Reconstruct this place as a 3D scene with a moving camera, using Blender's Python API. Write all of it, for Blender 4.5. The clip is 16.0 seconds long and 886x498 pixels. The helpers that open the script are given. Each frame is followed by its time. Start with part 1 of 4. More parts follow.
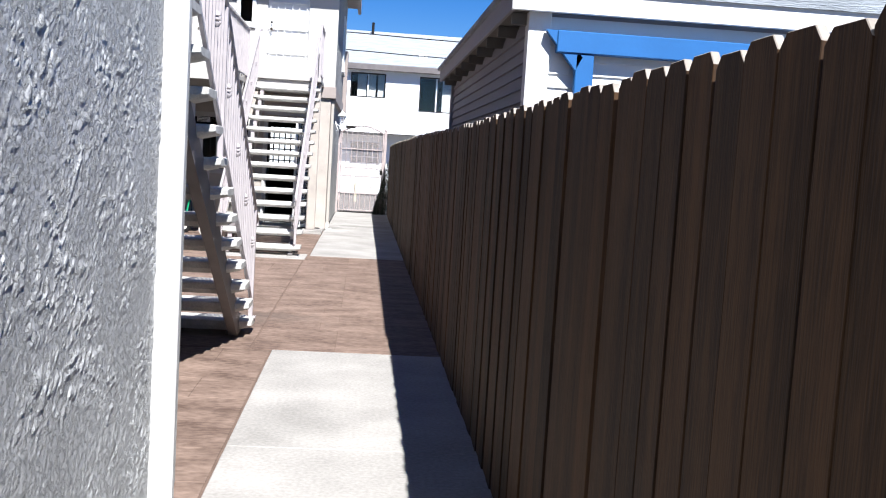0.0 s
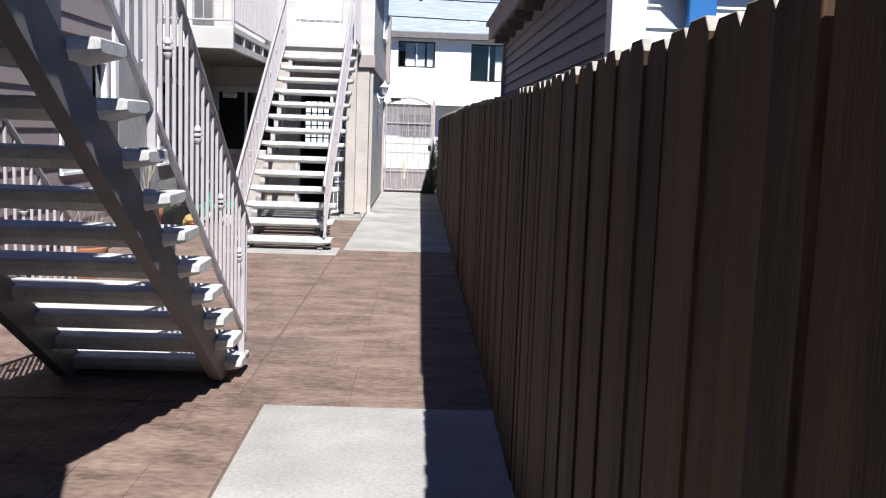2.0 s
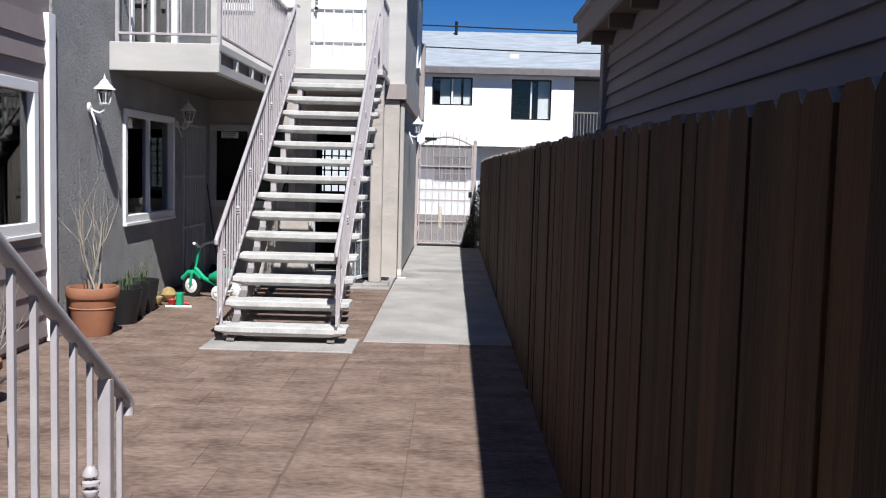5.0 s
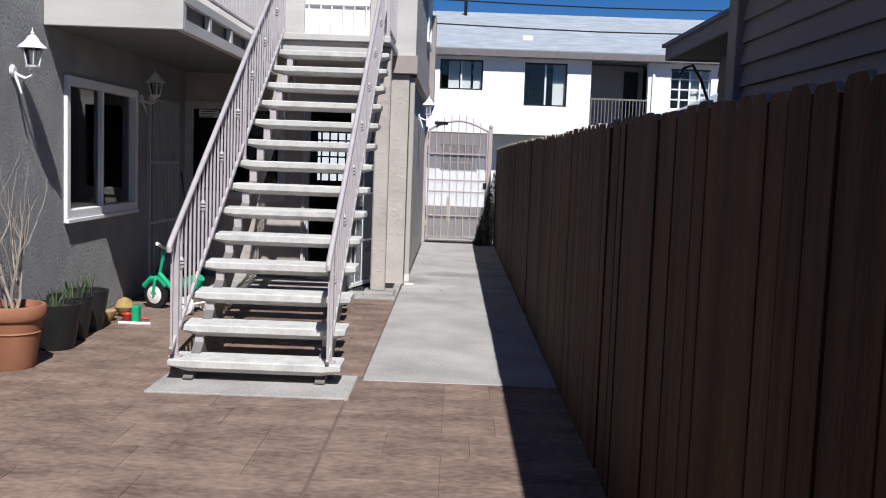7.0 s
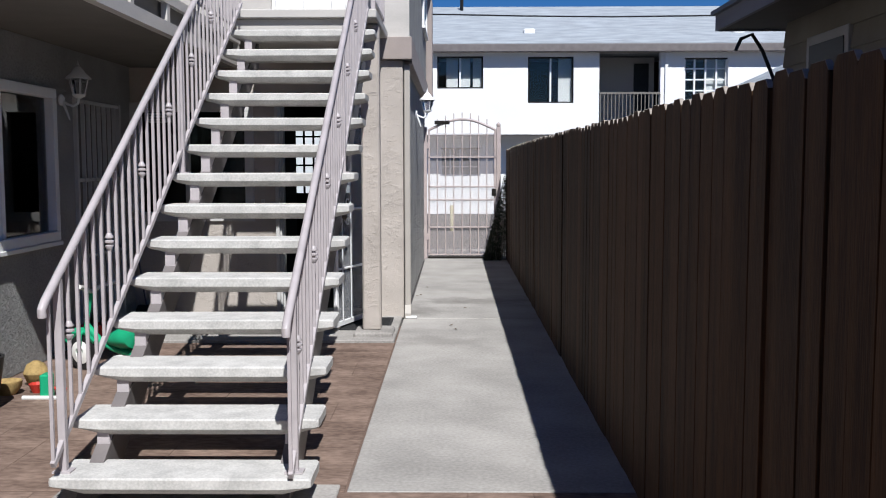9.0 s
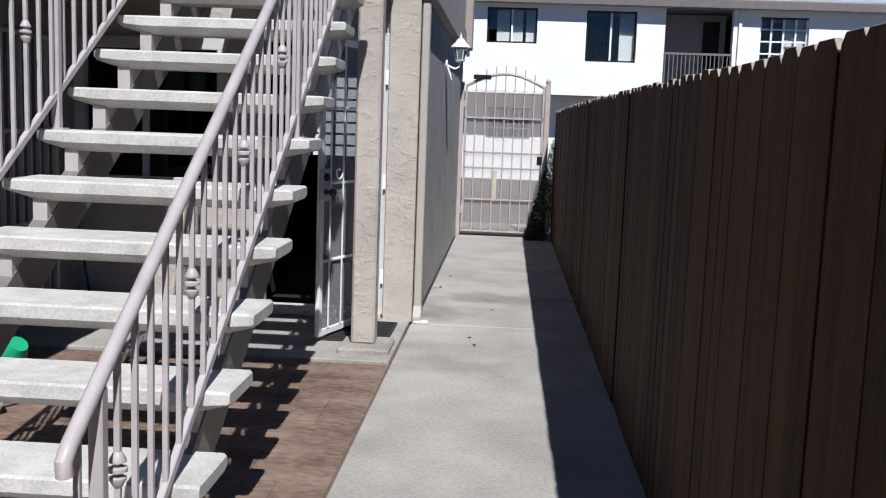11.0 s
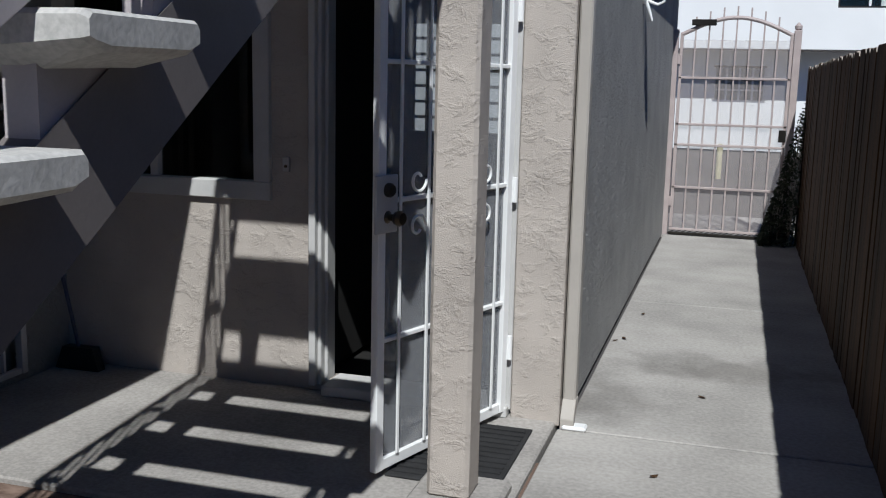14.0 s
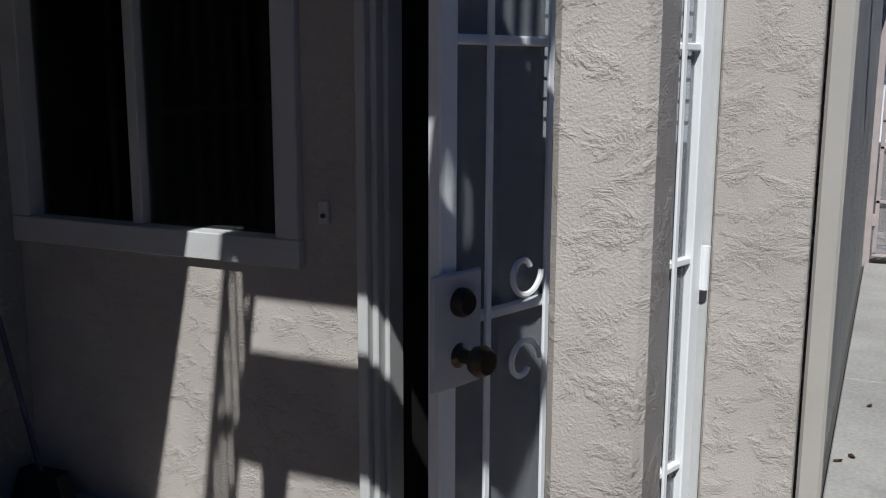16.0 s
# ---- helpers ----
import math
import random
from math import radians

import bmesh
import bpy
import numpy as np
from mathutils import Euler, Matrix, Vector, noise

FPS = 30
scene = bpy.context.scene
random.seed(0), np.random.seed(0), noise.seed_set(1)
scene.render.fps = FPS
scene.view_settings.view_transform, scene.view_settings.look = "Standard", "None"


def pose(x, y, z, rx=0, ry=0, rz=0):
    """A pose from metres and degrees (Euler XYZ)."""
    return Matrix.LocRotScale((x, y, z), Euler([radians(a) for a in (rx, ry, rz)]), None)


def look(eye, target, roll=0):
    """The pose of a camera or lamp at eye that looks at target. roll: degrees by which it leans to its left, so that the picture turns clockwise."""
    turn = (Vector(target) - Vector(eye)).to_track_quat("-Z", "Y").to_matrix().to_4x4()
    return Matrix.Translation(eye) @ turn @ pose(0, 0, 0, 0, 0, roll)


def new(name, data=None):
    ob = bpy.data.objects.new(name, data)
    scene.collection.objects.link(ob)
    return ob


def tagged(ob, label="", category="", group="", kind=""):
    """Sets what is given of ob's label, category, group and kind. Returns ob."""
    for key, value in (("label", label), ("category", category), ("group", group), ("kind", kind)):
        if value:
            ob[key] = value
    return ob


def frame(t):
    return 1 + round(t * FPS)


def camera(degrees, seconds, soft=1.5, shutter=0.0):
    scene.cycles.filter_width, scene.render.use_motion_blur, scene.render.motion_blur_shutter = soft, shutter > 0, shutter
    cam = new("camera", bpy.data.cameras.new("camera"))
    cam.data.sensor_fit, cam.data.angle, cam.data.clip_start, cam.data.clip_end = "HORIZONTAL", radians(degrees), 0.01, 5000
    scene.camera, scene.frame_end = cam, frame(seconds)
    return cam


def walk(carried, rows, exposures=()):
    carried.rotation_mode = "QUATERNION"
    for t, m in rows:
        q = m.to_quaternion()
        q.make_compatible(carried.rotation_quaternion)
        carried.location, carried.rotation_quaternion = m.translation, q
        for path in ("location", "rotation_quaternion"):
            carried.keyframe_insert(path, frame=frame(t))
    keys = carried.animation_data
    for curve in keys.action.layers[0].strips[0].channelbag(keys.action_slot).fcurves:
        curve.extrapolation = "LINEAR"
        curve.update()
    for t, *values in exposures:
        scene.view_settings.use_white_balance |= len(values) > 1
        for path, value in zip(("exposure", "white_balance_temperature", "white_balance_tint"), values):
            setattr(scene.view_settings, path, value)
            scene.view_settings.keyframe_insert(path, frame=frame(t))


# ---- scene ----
cam = camera(49.0, 16.0, 1.1)
PATH = [
    (0, (0.137, -0.202, 1.428), (0.307, 1.783, 1.25), 3.5),
    (0.5, (0.233, 0.274, 1.44), (0.361, 2.256, 1.204), 2.9),
    (1, (0.265, 0.814, 1.444), (0.395, 2.803, 1.277), 1.2),
    (1.5, (0.293, 1.25, 1.454), (0.46, 3.236, 1.285), 0.5),
    (2, (0.329, 1.757, 1.483), (0.384, 3.742, 1.241), 2.0),
    (2.5, (0.299, 2.241, 1.497), (0.435, 4.225, 1.285), 2.5),
    (3, (0.304, 2.737, 1.491), (0.347, 4.731, 1.338), 2.0),
    (3.5, (0.307, 3.317, 1.49), (0.288, 5.308, 1.312), 0.7),
    (3.7, (0.301, 3.506, 1.496), (0.275, 5.5, 1.345), 1.9),
    (5.8, (0.117, 5.825, 1.535), (0.099, 7.816, 1.345), 1.0),
    (6, (0.098, 5.982, 1.531), (0.047, 7.969, 1.317), 0.4),
    (6.5, (0.036, 6.466, 1.538), (0.136, 8.455, 1.348), 0.4),
    (7, (0.011, 7.042, 1.514), (-0.007, 9.034, 1.331), 2.1),
    (7.5, (0.0, 7.608, 1.495), (0.017, 9.597, 1.288), 1.9),
    (8, (-0.023, 8.035, 1.518), (0.126, 10.02, 1.321), 1.7),
    (8.5, (-0.04, 8.59, 1.508), (-0.034, 10.584, 1.361), 0.8),
    (9, (-0.069, 9.199, 1.495), (-0.092, 11.192, 1.323), -0.1),
    (9.2, (-0.084, 9.341, 1.476), (-0.04, 11.327, 1.245), 0.1),
    (11.3, (0.141, 11.699, 1.538), (0.01, 13.678, 1.28), 2.2),
    (11.5, (0.155, 11.935, 1.525), (0.038, 13.916, 1.281), 2.1),
    (12, (0.17, 12.453, 1.563), (0.067, 14.439, 1.349), 0.8),
    (12.5, (0.186, 12.935, 1.586), (-0.142, 14.899, 1.399), 0.7),
    (13, (0.162, 13.493, 1.577), (-0.166, 15.454, 1.359), 0.1),
    (13.5, (0.153, 13.982, 1.57), (-0.247, 15.922, 1.293), 2.0),
    (14, (0.115, 14.433, 1.549), (-0.444, 16.322, 1.205), 1.3),
    (14.5, (0.02, 14.883, 1.543), (-0.611, 16.752, 1.215), 3.0),
    (15, (-0.067, 15.383, 1.564), (-0.83, 17.206, 1.26), 4.2),
    (15.5, (-0.232, 15.8, 1.561), (-1.0925, 17.581, 1.263), 2.8),
    (16, (-0.402, 16.209, 1.56), (-1.2237, 17.994, 1.193), 0.2),
]
EXPOSURES = [(0.0, 1.2, 6100, 10), (0.5, 1.02, 6100, 10), (1.5, 0.93, 6100, 10), (3.5, 0.72, 6100, 10), (6.0, 0.46, 6100, 10), (9.0, 0.34, 6100, 10), (12.0, 0.22, 6100, 9), (13.5, -0.02, 5980, 7), (16.0, -0.05, 5950, 7)]
walk(cam, [(t, look(eye, target, roll)) for t, eye, target, roll in PATH], EXPOSURES)

# ---- sky, sun and exposure ----
SUN = Vector((0.22, -0.79, 1.0)).normalized()
world = bpy.data.worlds.new("sky")
scene.world = world
world.use_nodes = True
sky = world.node_tree.nodes.new("ShaderNodeTexSky")
sky.sky_type, sky.sun_disc = "NISHITA", False
sky.sun_elevation = math.asin(SUN.z)
sky.sun_rotation = math.atan2(SUN.x, SUN.y)
sky.air_density, sky.dust_density, sky.ozone_density = 0.8, 0.0, 3.0
hue = world.node_tree.nodes.new("ShaderNodeHueSaturation")
hue.inputs["Saturation"].default_value = 1.45
hue.inputs["Hue"].default_value = 0.515
world.node_tree.links.new(sky.outputs[0], hue.inputs["Color"])
world.node_tree.links.new(hue.outputs[0], world.node_tree.nodes["Background"].inputs[0])
world.node_tree.nodes["Background"].inputs[1].default_value = 0.05
sun_data = bpy.data.lights.new("sun", "SUN")
sun_data.energy, sun_data.angle, sun_data.color = 5.0, radians(0.53), (1.0, 0.97, 0.925)
sun_ob = new("sun", sun_data)
sun_ob.matrix_world = look(SUN * 40, (0, 0, 0))


# ---- materials ----
def mat(name, base, rough=0.7, var=0.12, scale=6.0, grain=60.0, bump=0.15, dist=0.004, metal=0.0,
        stretch=(1, 1, 1), tint=None, island=0.0, spec=0.3, speck=0.0):
    """Procedural paint: two scales of colour variation, fine relief, piece-to-piece shift."""
    m = bpy.data.materials.new(name)
    m.use_nodes = True
    nt = m.node_tree
    bs = nt.nodes["Principled BSDF"]
    tc = nt.nodes.new("ShaderNodeNewGeometry")
    mp = nt.nodes.new("ShaderNodeMapping")
    mp.inputs["Scale"].default_value = stretch
    nt.links.new(tc.outputs["Position"], mp.inputs["Vector"])
    big = nt.nodes.new("ShaderNodeTexNoise")
    big.inputs["Scale"].default_value, big.inputs["Detail"].default_value = scale, 5
    fine = nt.nodes.new("ShaderNodeTexNoise")
    fine.inputs["Scale"].default_value, fine.inputs["Detail"].default_value = grain, 6
    for n in (big, fine):
        nt.links.new(mp.outputs[0], n.inputs["Vector"])
    mix = nt.nodes.new("ShaderNodeMix")
    mix.data_type = "RGBA"
    dark = [c * (1 - var * 1.6) for c in base]
    light = [min(1, c * (1 + var)) for c in (tint or base)]
    mix.inputs[6].default_value = (*dark, 1)
    mix.inputs[7].default_value = (*light, 1)
    add = nt.nodes.new("ShaderNodeMath")
    add.operation = "MULTIPLY_ADD"
    if speck:
        sharp = nt.nodes.new("ShaderNodeMapRange")
        sharp.inputs[1].default_value, sharp.inputs[2].default_value = 0.5 - 0.22 / (1 + speck), 0.5 + 0.22 / (1 + speck)
        nt.links.new(fine.outputs[0], sharp.inputs[0])
        nt.links.new(sharp.outputs[0], add.inputs[0])
    else:
        nt.links.new(fine.outputs[0], add.inputs[0])
    add.inputs[1].default_value = 0.5
    ramp = nt.nodes.new("ShaderNodeMapRange")
    ramp.inputs[1].default_value, ramp.inputs[2].default_value = 0.3, 0.7
    nt.links.new(big.outputs[0], ramp.inputs[0])
    half = nt.nodes.new("ShaderNodeMath")
    half.operation = "MULTIPLY_ADD"
    half.inputs[1].default_value, half.inputs[2].default_value = 0.75, -0.12
    nt.links.new(ramp.outputs[0], half.inputs[0])
    nt.links.new(half.outputs[0], add.inputs[2])
    fac = add.outputs[0]
    if island:
        oi = nt.nodes.new("ShaderNodeObjectInfo")
        sh = nt.nodes.new("ShaderNodeMath")
        sh.operation = "MULTIPLY_ADD"
        nt.links.new(oi.outputs["Random"], sh.inputs[0])
        sh.inputs[1].default_value = island
        off = nt.nodes.new("ShaderNodeMath")
        off.operation = "ADD"
        off.inputs[1].default_value = -island / 2
        nt.links.new(fac, off.inputs[0])
        nt.links.new(off.outputs[0], sh.inputs[2])
        fac = sh.outputs[0]
    nt.links.new(fac, mix.inputs[0])
    nt.links.new(mix.outputs[2], bs.inputs["Base Color"])
    bs.inputs["Roughness"].default_value = rough
    bs.inputs["Metallic"].default_value = metal
    bs.inputs["Specular IOR Level"].default_value = spec
    if bump:
        bp = nt.nodes.new("ShaderNodeBump")
        bp.inputs["Strength"].default_value, bp.inputs["Distance"].default_value = bump, dist
        nt.links.new(fine.outputs[0], bp.inputs["Height"])
        nt.links.new(bp.outputs[0], bs.inputs["Normal"])
    return m


def stucco(name, base, coarse=28.0, depth=0.012, ridge=0.5, tint=None, stretch=(1, 1, 1), blur=1.0):
    """Trowelled stucco: raised ragged islands over a grainy coat."""
    m = mat(name, base, 0.9, 0.10, 3.0, 180.0, 0.0, tint=tint, spec=0.15)
    nt = m.node_tree
    bs = nt.nodes["Principled BSDF"]
    tc = nt.nodes.new("ShaderNodeNewGeometry")
    mp = nt.nodes.new("ShaderNodeMapping")
    mp.inputs["Scale"].default_value = stretch
    nt.links.new(tc.outputs["Position"], mp.inputs["Vector"])
    lump = nt.nodes.new("ShaderNodeTexNoise")
    lump.inputs["Scale"].default_value, lump.inputs["Detail"].default_value = coarse, 7
    lump.inputs["Distortion"].default_value = 0.35
    lump.inputs["Roughness"].default_value = 0.68
    nt.links.new(mp.outputs[0], lump.inputs["Vector"])
    cut = nt.nodes.new("ShaderNodeMapRange")
    cut.inputs[1].default_value, cut.inputs[2].default_value = ridge - 0.04 * blur, ridge + 0.09 * blur
    nt.links.new(lump.outputs[0], cut.inputs[0])
    grit = nt.nodes.new("ShaderNodeTexNoise")
    grit.inputs["Scale"].default_value, grit.inputs["Detail"].default_value = 240, 4
    nt.links.new(tc.outputs["Position"], grit.inputs["Vector"])
    s = nt.nodes.new("ShaderNodeMath")
    s.operation = "MULTIPLY_ADD"
    s.inputs[1].default_value = 0.38
    nt.links.new(grit.outputs[0], s.inputs[0])
    nt.links.new(cut.outputs[0], s.inputs[2])
    bp = nt.nodes.new("ShaderNodeBump")
    bp.inputs["Strength"].default_value, bp.inputs["Distance"].default_value = 0.9, depth
    nt.links.new(s.outputs[0], bp.inputs["Height"])
    nt.links.new(bp.outputs[0], bs.inputs["Normal"])
    return m


def glassy(name, base, rough=0.06):
    m = bpy.data.materials.new(name)
    m.use_nodes = True
    b = m.node_tree.nodes["Principled BSDF"]
    b.inputs["Base Color"].default_value = (*base, 1)
    b.inputs["Roughness"].default_value = rough
    b.inputs["Transmission Weight"].default_value = 1.0
    b.inputs["IOR"].default_value = 1.45
    return m


def tinted_pane(name, base):
    """Thin window glass: dims what lies behind and mirrors by Fresnel."""
    m = bpy.data.materials.new(name)
    m.use_nodes = True
    nt = m.node_tree
    tr = nt.nodes.new("ShaderNodeBsdfTransparent")
    tr.inputs[0].default_value = (*base, 1)
    gl = nt.nodes.new("ShaderNodeBsdfGlossy")
    gl.inputs["Roughness"].default_value = 0.02
    fr = nt.nodes.new("ShaderNodeFresnel")
    fr.inputs[0].default_value = 1.5
    mx = nt.nodes.new("ShaderNodeMixShader")
    nt.links.new(fr.outputs[0], mx.inputs[0])
    nt.links.new(tr.outputs[0], mx.inputs[1])
    nt.links.new(gl.outputs[0], mx.inputs[2])
    nt.links.new(mx.outputs[0], nt.nodes["Material Output"].inputs[0])
    return m


def mesh_screen(name, base, cover):
    """Fine woven screen: partly see-through sheet."""
    m = bpy.data.materials.new(name)
    m.use_nodes = True
    nt = m.node_tree
    b = nt.nodes["Principled BSDF"]
    b.inputs["Base Color"].default_value = (*base, 1)
    b.inputs["Roughness"].default_value = 0.6
    tr = nt.nodes.new("ShaderNodeBsdfTransparent")
    mx = nt.nodes.new("ShaderNodeMixShader")
    mx.inputs[0].default_value = cover
    nt.links.new(tr.outputs[0], mx.inputs[1])
    nt.links.new(b.outputs[0], mx.inputs[2])
    nt.links.new(mx.outputs[0], nt.nodes["Material Output"].inputs[0])
    return m


STUCCO_GREY = stucco("grey_stucco", (0.39, 0.386, 0.376), 36, 0.011, 0.5)
STUCCO_NEAR = stucco("rough_grey_plaster", (0.51, 0.51, 0.505), 60, 0.005, 0.52)
STUCCO_BEIGE = stucco("beige_stucco", (0.45, 0.403, 0.36), 10, 0.0056, 0.56, stretch=(1, 1, 1.25), blur=1.8)
STUCCO_POST = stucco("bleached_stucco", (0.43, 0.415, 0.395), 11, 0.006, 0.57, stretch=(1, 1, 1.4), blur=1.6)
# end-grain colour made pale to carry the sun's glare on board tops
ENDGRAIN = mat("sun_glare_end_grain", (0.328, 0.289, 0.250), 0.9, 0.2, 20, 90, 0.2)
STUCCO_PALE = mat("pale_painted_board", (0.50, 0.475, 0.445), 0.85, 0.10, 2.5, 70, 0.25, 0.003, stretch=(0.6, 0.6, 2.0))
FAR_WHITE = mat("white_render", (0.80, 0.80, 0.79), 0.9, 0.03, 1.0, 30, 0.1)
FAR_GREY = mat("grey_render", (0.425, 0.399, 0.383), 0.9, 0.05, 1.0, 30, 0.1)
WHITE = mat("white_paint", (0.80, 0.80, 0.79), 0.45, 0.04, 3, 90, 0.08, spec=0.4)
OFFWHITE = mat("dusty_white_paint", (0.515, 0.507, 0.491), 0.55, 0.08, 5, 120, 0.1)
TRIM = mat("taupe_trim", (0.312, 0.265, 0.242), 0.6, 0.08, 4, 80, 0.15)
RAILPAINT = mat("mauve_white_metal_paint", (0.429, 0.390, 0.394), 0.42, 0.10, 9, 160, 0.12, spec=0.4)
STEEL = mat("grey_painted_steel", (0.165, 0.148, 0.144), 0.5, 0.12, 6, 120, 0.15)
CONCRETE = mat("pale_concrete", (0.352, 0.333, 0.308), 0.88, 0.19, 1.7, 48, 0.25, 0.002, speck=0.15)
PAD = mat("porch_concrete", (0.328, 0.308, 0.285), 0.88, 0.2, 2.0, 60, 0.3, 0.003, speck=0.4)
PRECAST = mat("precast_concrete", (0.50, 0.487, 0.46), 0.85, 0.15, 9, 90, 0.25, 0.003, speck=0.5)
STAMPED = mat("stamped_brown_concrete", (0.148, 0.096, 0.073), 0.82, 0.20, 2.6, 17, 0.5, 0.006,
              stretch=(1.0, 1.9, 1), tint=(0.215, 0.153, 0.120), island=0.16, speck=0.6)
JOINT = mat("brown_joint", (0.148, 0.101, 0.078), 0.9, 0.15, 4, 60, 0.2)
BROOMPAINT = mat("dark_blue_handle_paint", (0.06, 0.065, 0.11), 0.5, 0.1, 6, 80, 0.05)
FENCE = mat("stained_cedar", (0.040, 0.0185, 0.0070), 0.8, 0.34, 2.0, 22, 0.5, 0.003, stretch=(9, 9, 0.5),
            tint=(0.056, 0.0275, 0.0110), island=0.6, speck=0.6)
ASPHALT = mat("worn_asphalt", (0.088, 0.080, 0.078), 0.92, 0.2, 0.5, 60, 0.3, 0.01)
SHINGLE = mat("blue_grey_shingle", (0.32, 0.35, 0.38), 0.9, 0.18, 2.5, 26, 0.6, 0.02, stretch=(0.6, 1, 5))
SIDING_GREY = mat("grey_lap_siding", (0.29, 0.29, 0.315), 0.7, 0.08, 2, 60, 0.12, stretch=(1, 0.3, 3))
SIDING_WHITE = mat("white_lap_siding", (0.78, 0.78, 0.77), 0.6, 0.04, 2, 60, 0.1)
SIDING_TAN = mat("tan_lap_siding", (0.312, 0.281, 0.218), 0.75, 0.12, 2, 60, 0.12)
SIDING_MAUVE = mat("mauve_lap_siding", (0.257, 0.211, 0.203), 0.75, 0.1, 2, 60, 0.15)
BLUE = mat("bright_blue_paint", (0.025, 0.125, 0.34), 0.5, 0.08, 3, 60, 0.1)
GLASS = tinted_pane("window_glass", (0.42, 0.44, 0.44))
CLEAR = tinted_pane("clear_window_glass", (0.88, 0.9, 0.9))
PIPE = mat("beige_gutter_paint", (0.406, 0.374, 0.335), 0.5, 0.06, 3, 60, 0.06)
# near-black base colour puts the unlit interiors' shade into the surfaces
SHADE_BLACK = mat("shade_black", (0.015, 0.014, 0.013), 0.95, 0.1, 2, 40, 0.0)
CURTAIN = mat("pale_curtain", (0.68, 0.68, 0.68), 0.9, 0.06, 8, 60, 0.2, stretch=(14, 14, 0.3))
TERRACOTTA = mat("terracotta", (0.30, 0.130, 0.072), 0.8, 0.12, 6, 90, 0.25)
SOIL = mat("potting_soil", (0.05, 0.036, 0.026), 0.95, 0.3, 30, 120, 0.7, 0.01)
BLACK = mat("black_plastic", (0.018, 0.018, 0.019), 0.5, 0.2, 8, 90, 0.1)
GREEN = mat("green_plastic", (0.02, 0.33, 0.16), 0.35, 0.08, 5, 80, 0.02)
PLASTIC_WHITE = mat("white_plastic", (0.75, 0.74, 0.70), 0.4, 0.05, 5, 80, 0.02)
RED = mat("red_plastic", (0.50, 0.045, 0.03), 0.4, 0.1, 5, 80, 0.02)
STRAW = mat("dry_straw", (0.36, 0.25, 0.10), 0.9, 0.3, 20, 90, 0.4)
TWIG = mat("dry_twig", (0.328, 0.289, 0.242), 0.9, 0.2, 12, 90, 0.4)
LEAF = mat("dusty_leaf", (0.07, 0.10, 0.045), 0.7, 0.3, 12, 60, 0.1)
# darker copy of the leaf colour, with the fence's shade put in
LEAFDARK = mat("shaded_leaf", (0.04, 0.048, 0.026), 0.8, 0.3, 12, 60, 0.1)
DARKMETAL = mat("dark_metal", (0.05, 0.045, 0.04), 0.4, 0.2, 8, 90, 0.1, metal=0.8)
BRASS = mat("worn_bronze_knob", (0.10, 0.075, 0.05), 0.35, 0.2, 8, 90, 0.05, metal=0.8)
RUBBER = mat("black_rubber", (0.025, 0.025, 0.026), 0.85, 0.2, 10, 120, 0.4)
YELLOW = mat("yellow_paint", (0.50, 0.46, 0.30), 0.6, 0.1, 6, 60, 0.1)
# soffit paint taken darker to deepen the shade under decks and eaves
SOFFIT = mat("shade_darkened_soffit", (0.164, 0.152, 0.136), 0.85, 0.08, 3, 60, 0.15)
FROST = glassy("lantern_glass", (0.9, 0.9, 0.88), 0.25)
GATESCREEN = mesh_screen("gate_screen", (0.52, 0.47, 0.45), 0.2)
DOORSCREEN = mesh_screen("door_screen", (0.33, 0.34, 0.36), 0.42)
GATEPAINT = mat("pinkish_gate_paint", (0.41, 0.345, 0.33), 0.5, 0.1, 8, 90, 0.1)
LEAFDRY = mat("fallen_leaf", (0.13, 0.075, 0.04), 0.9, 0.2, 20, 60, 0.1)


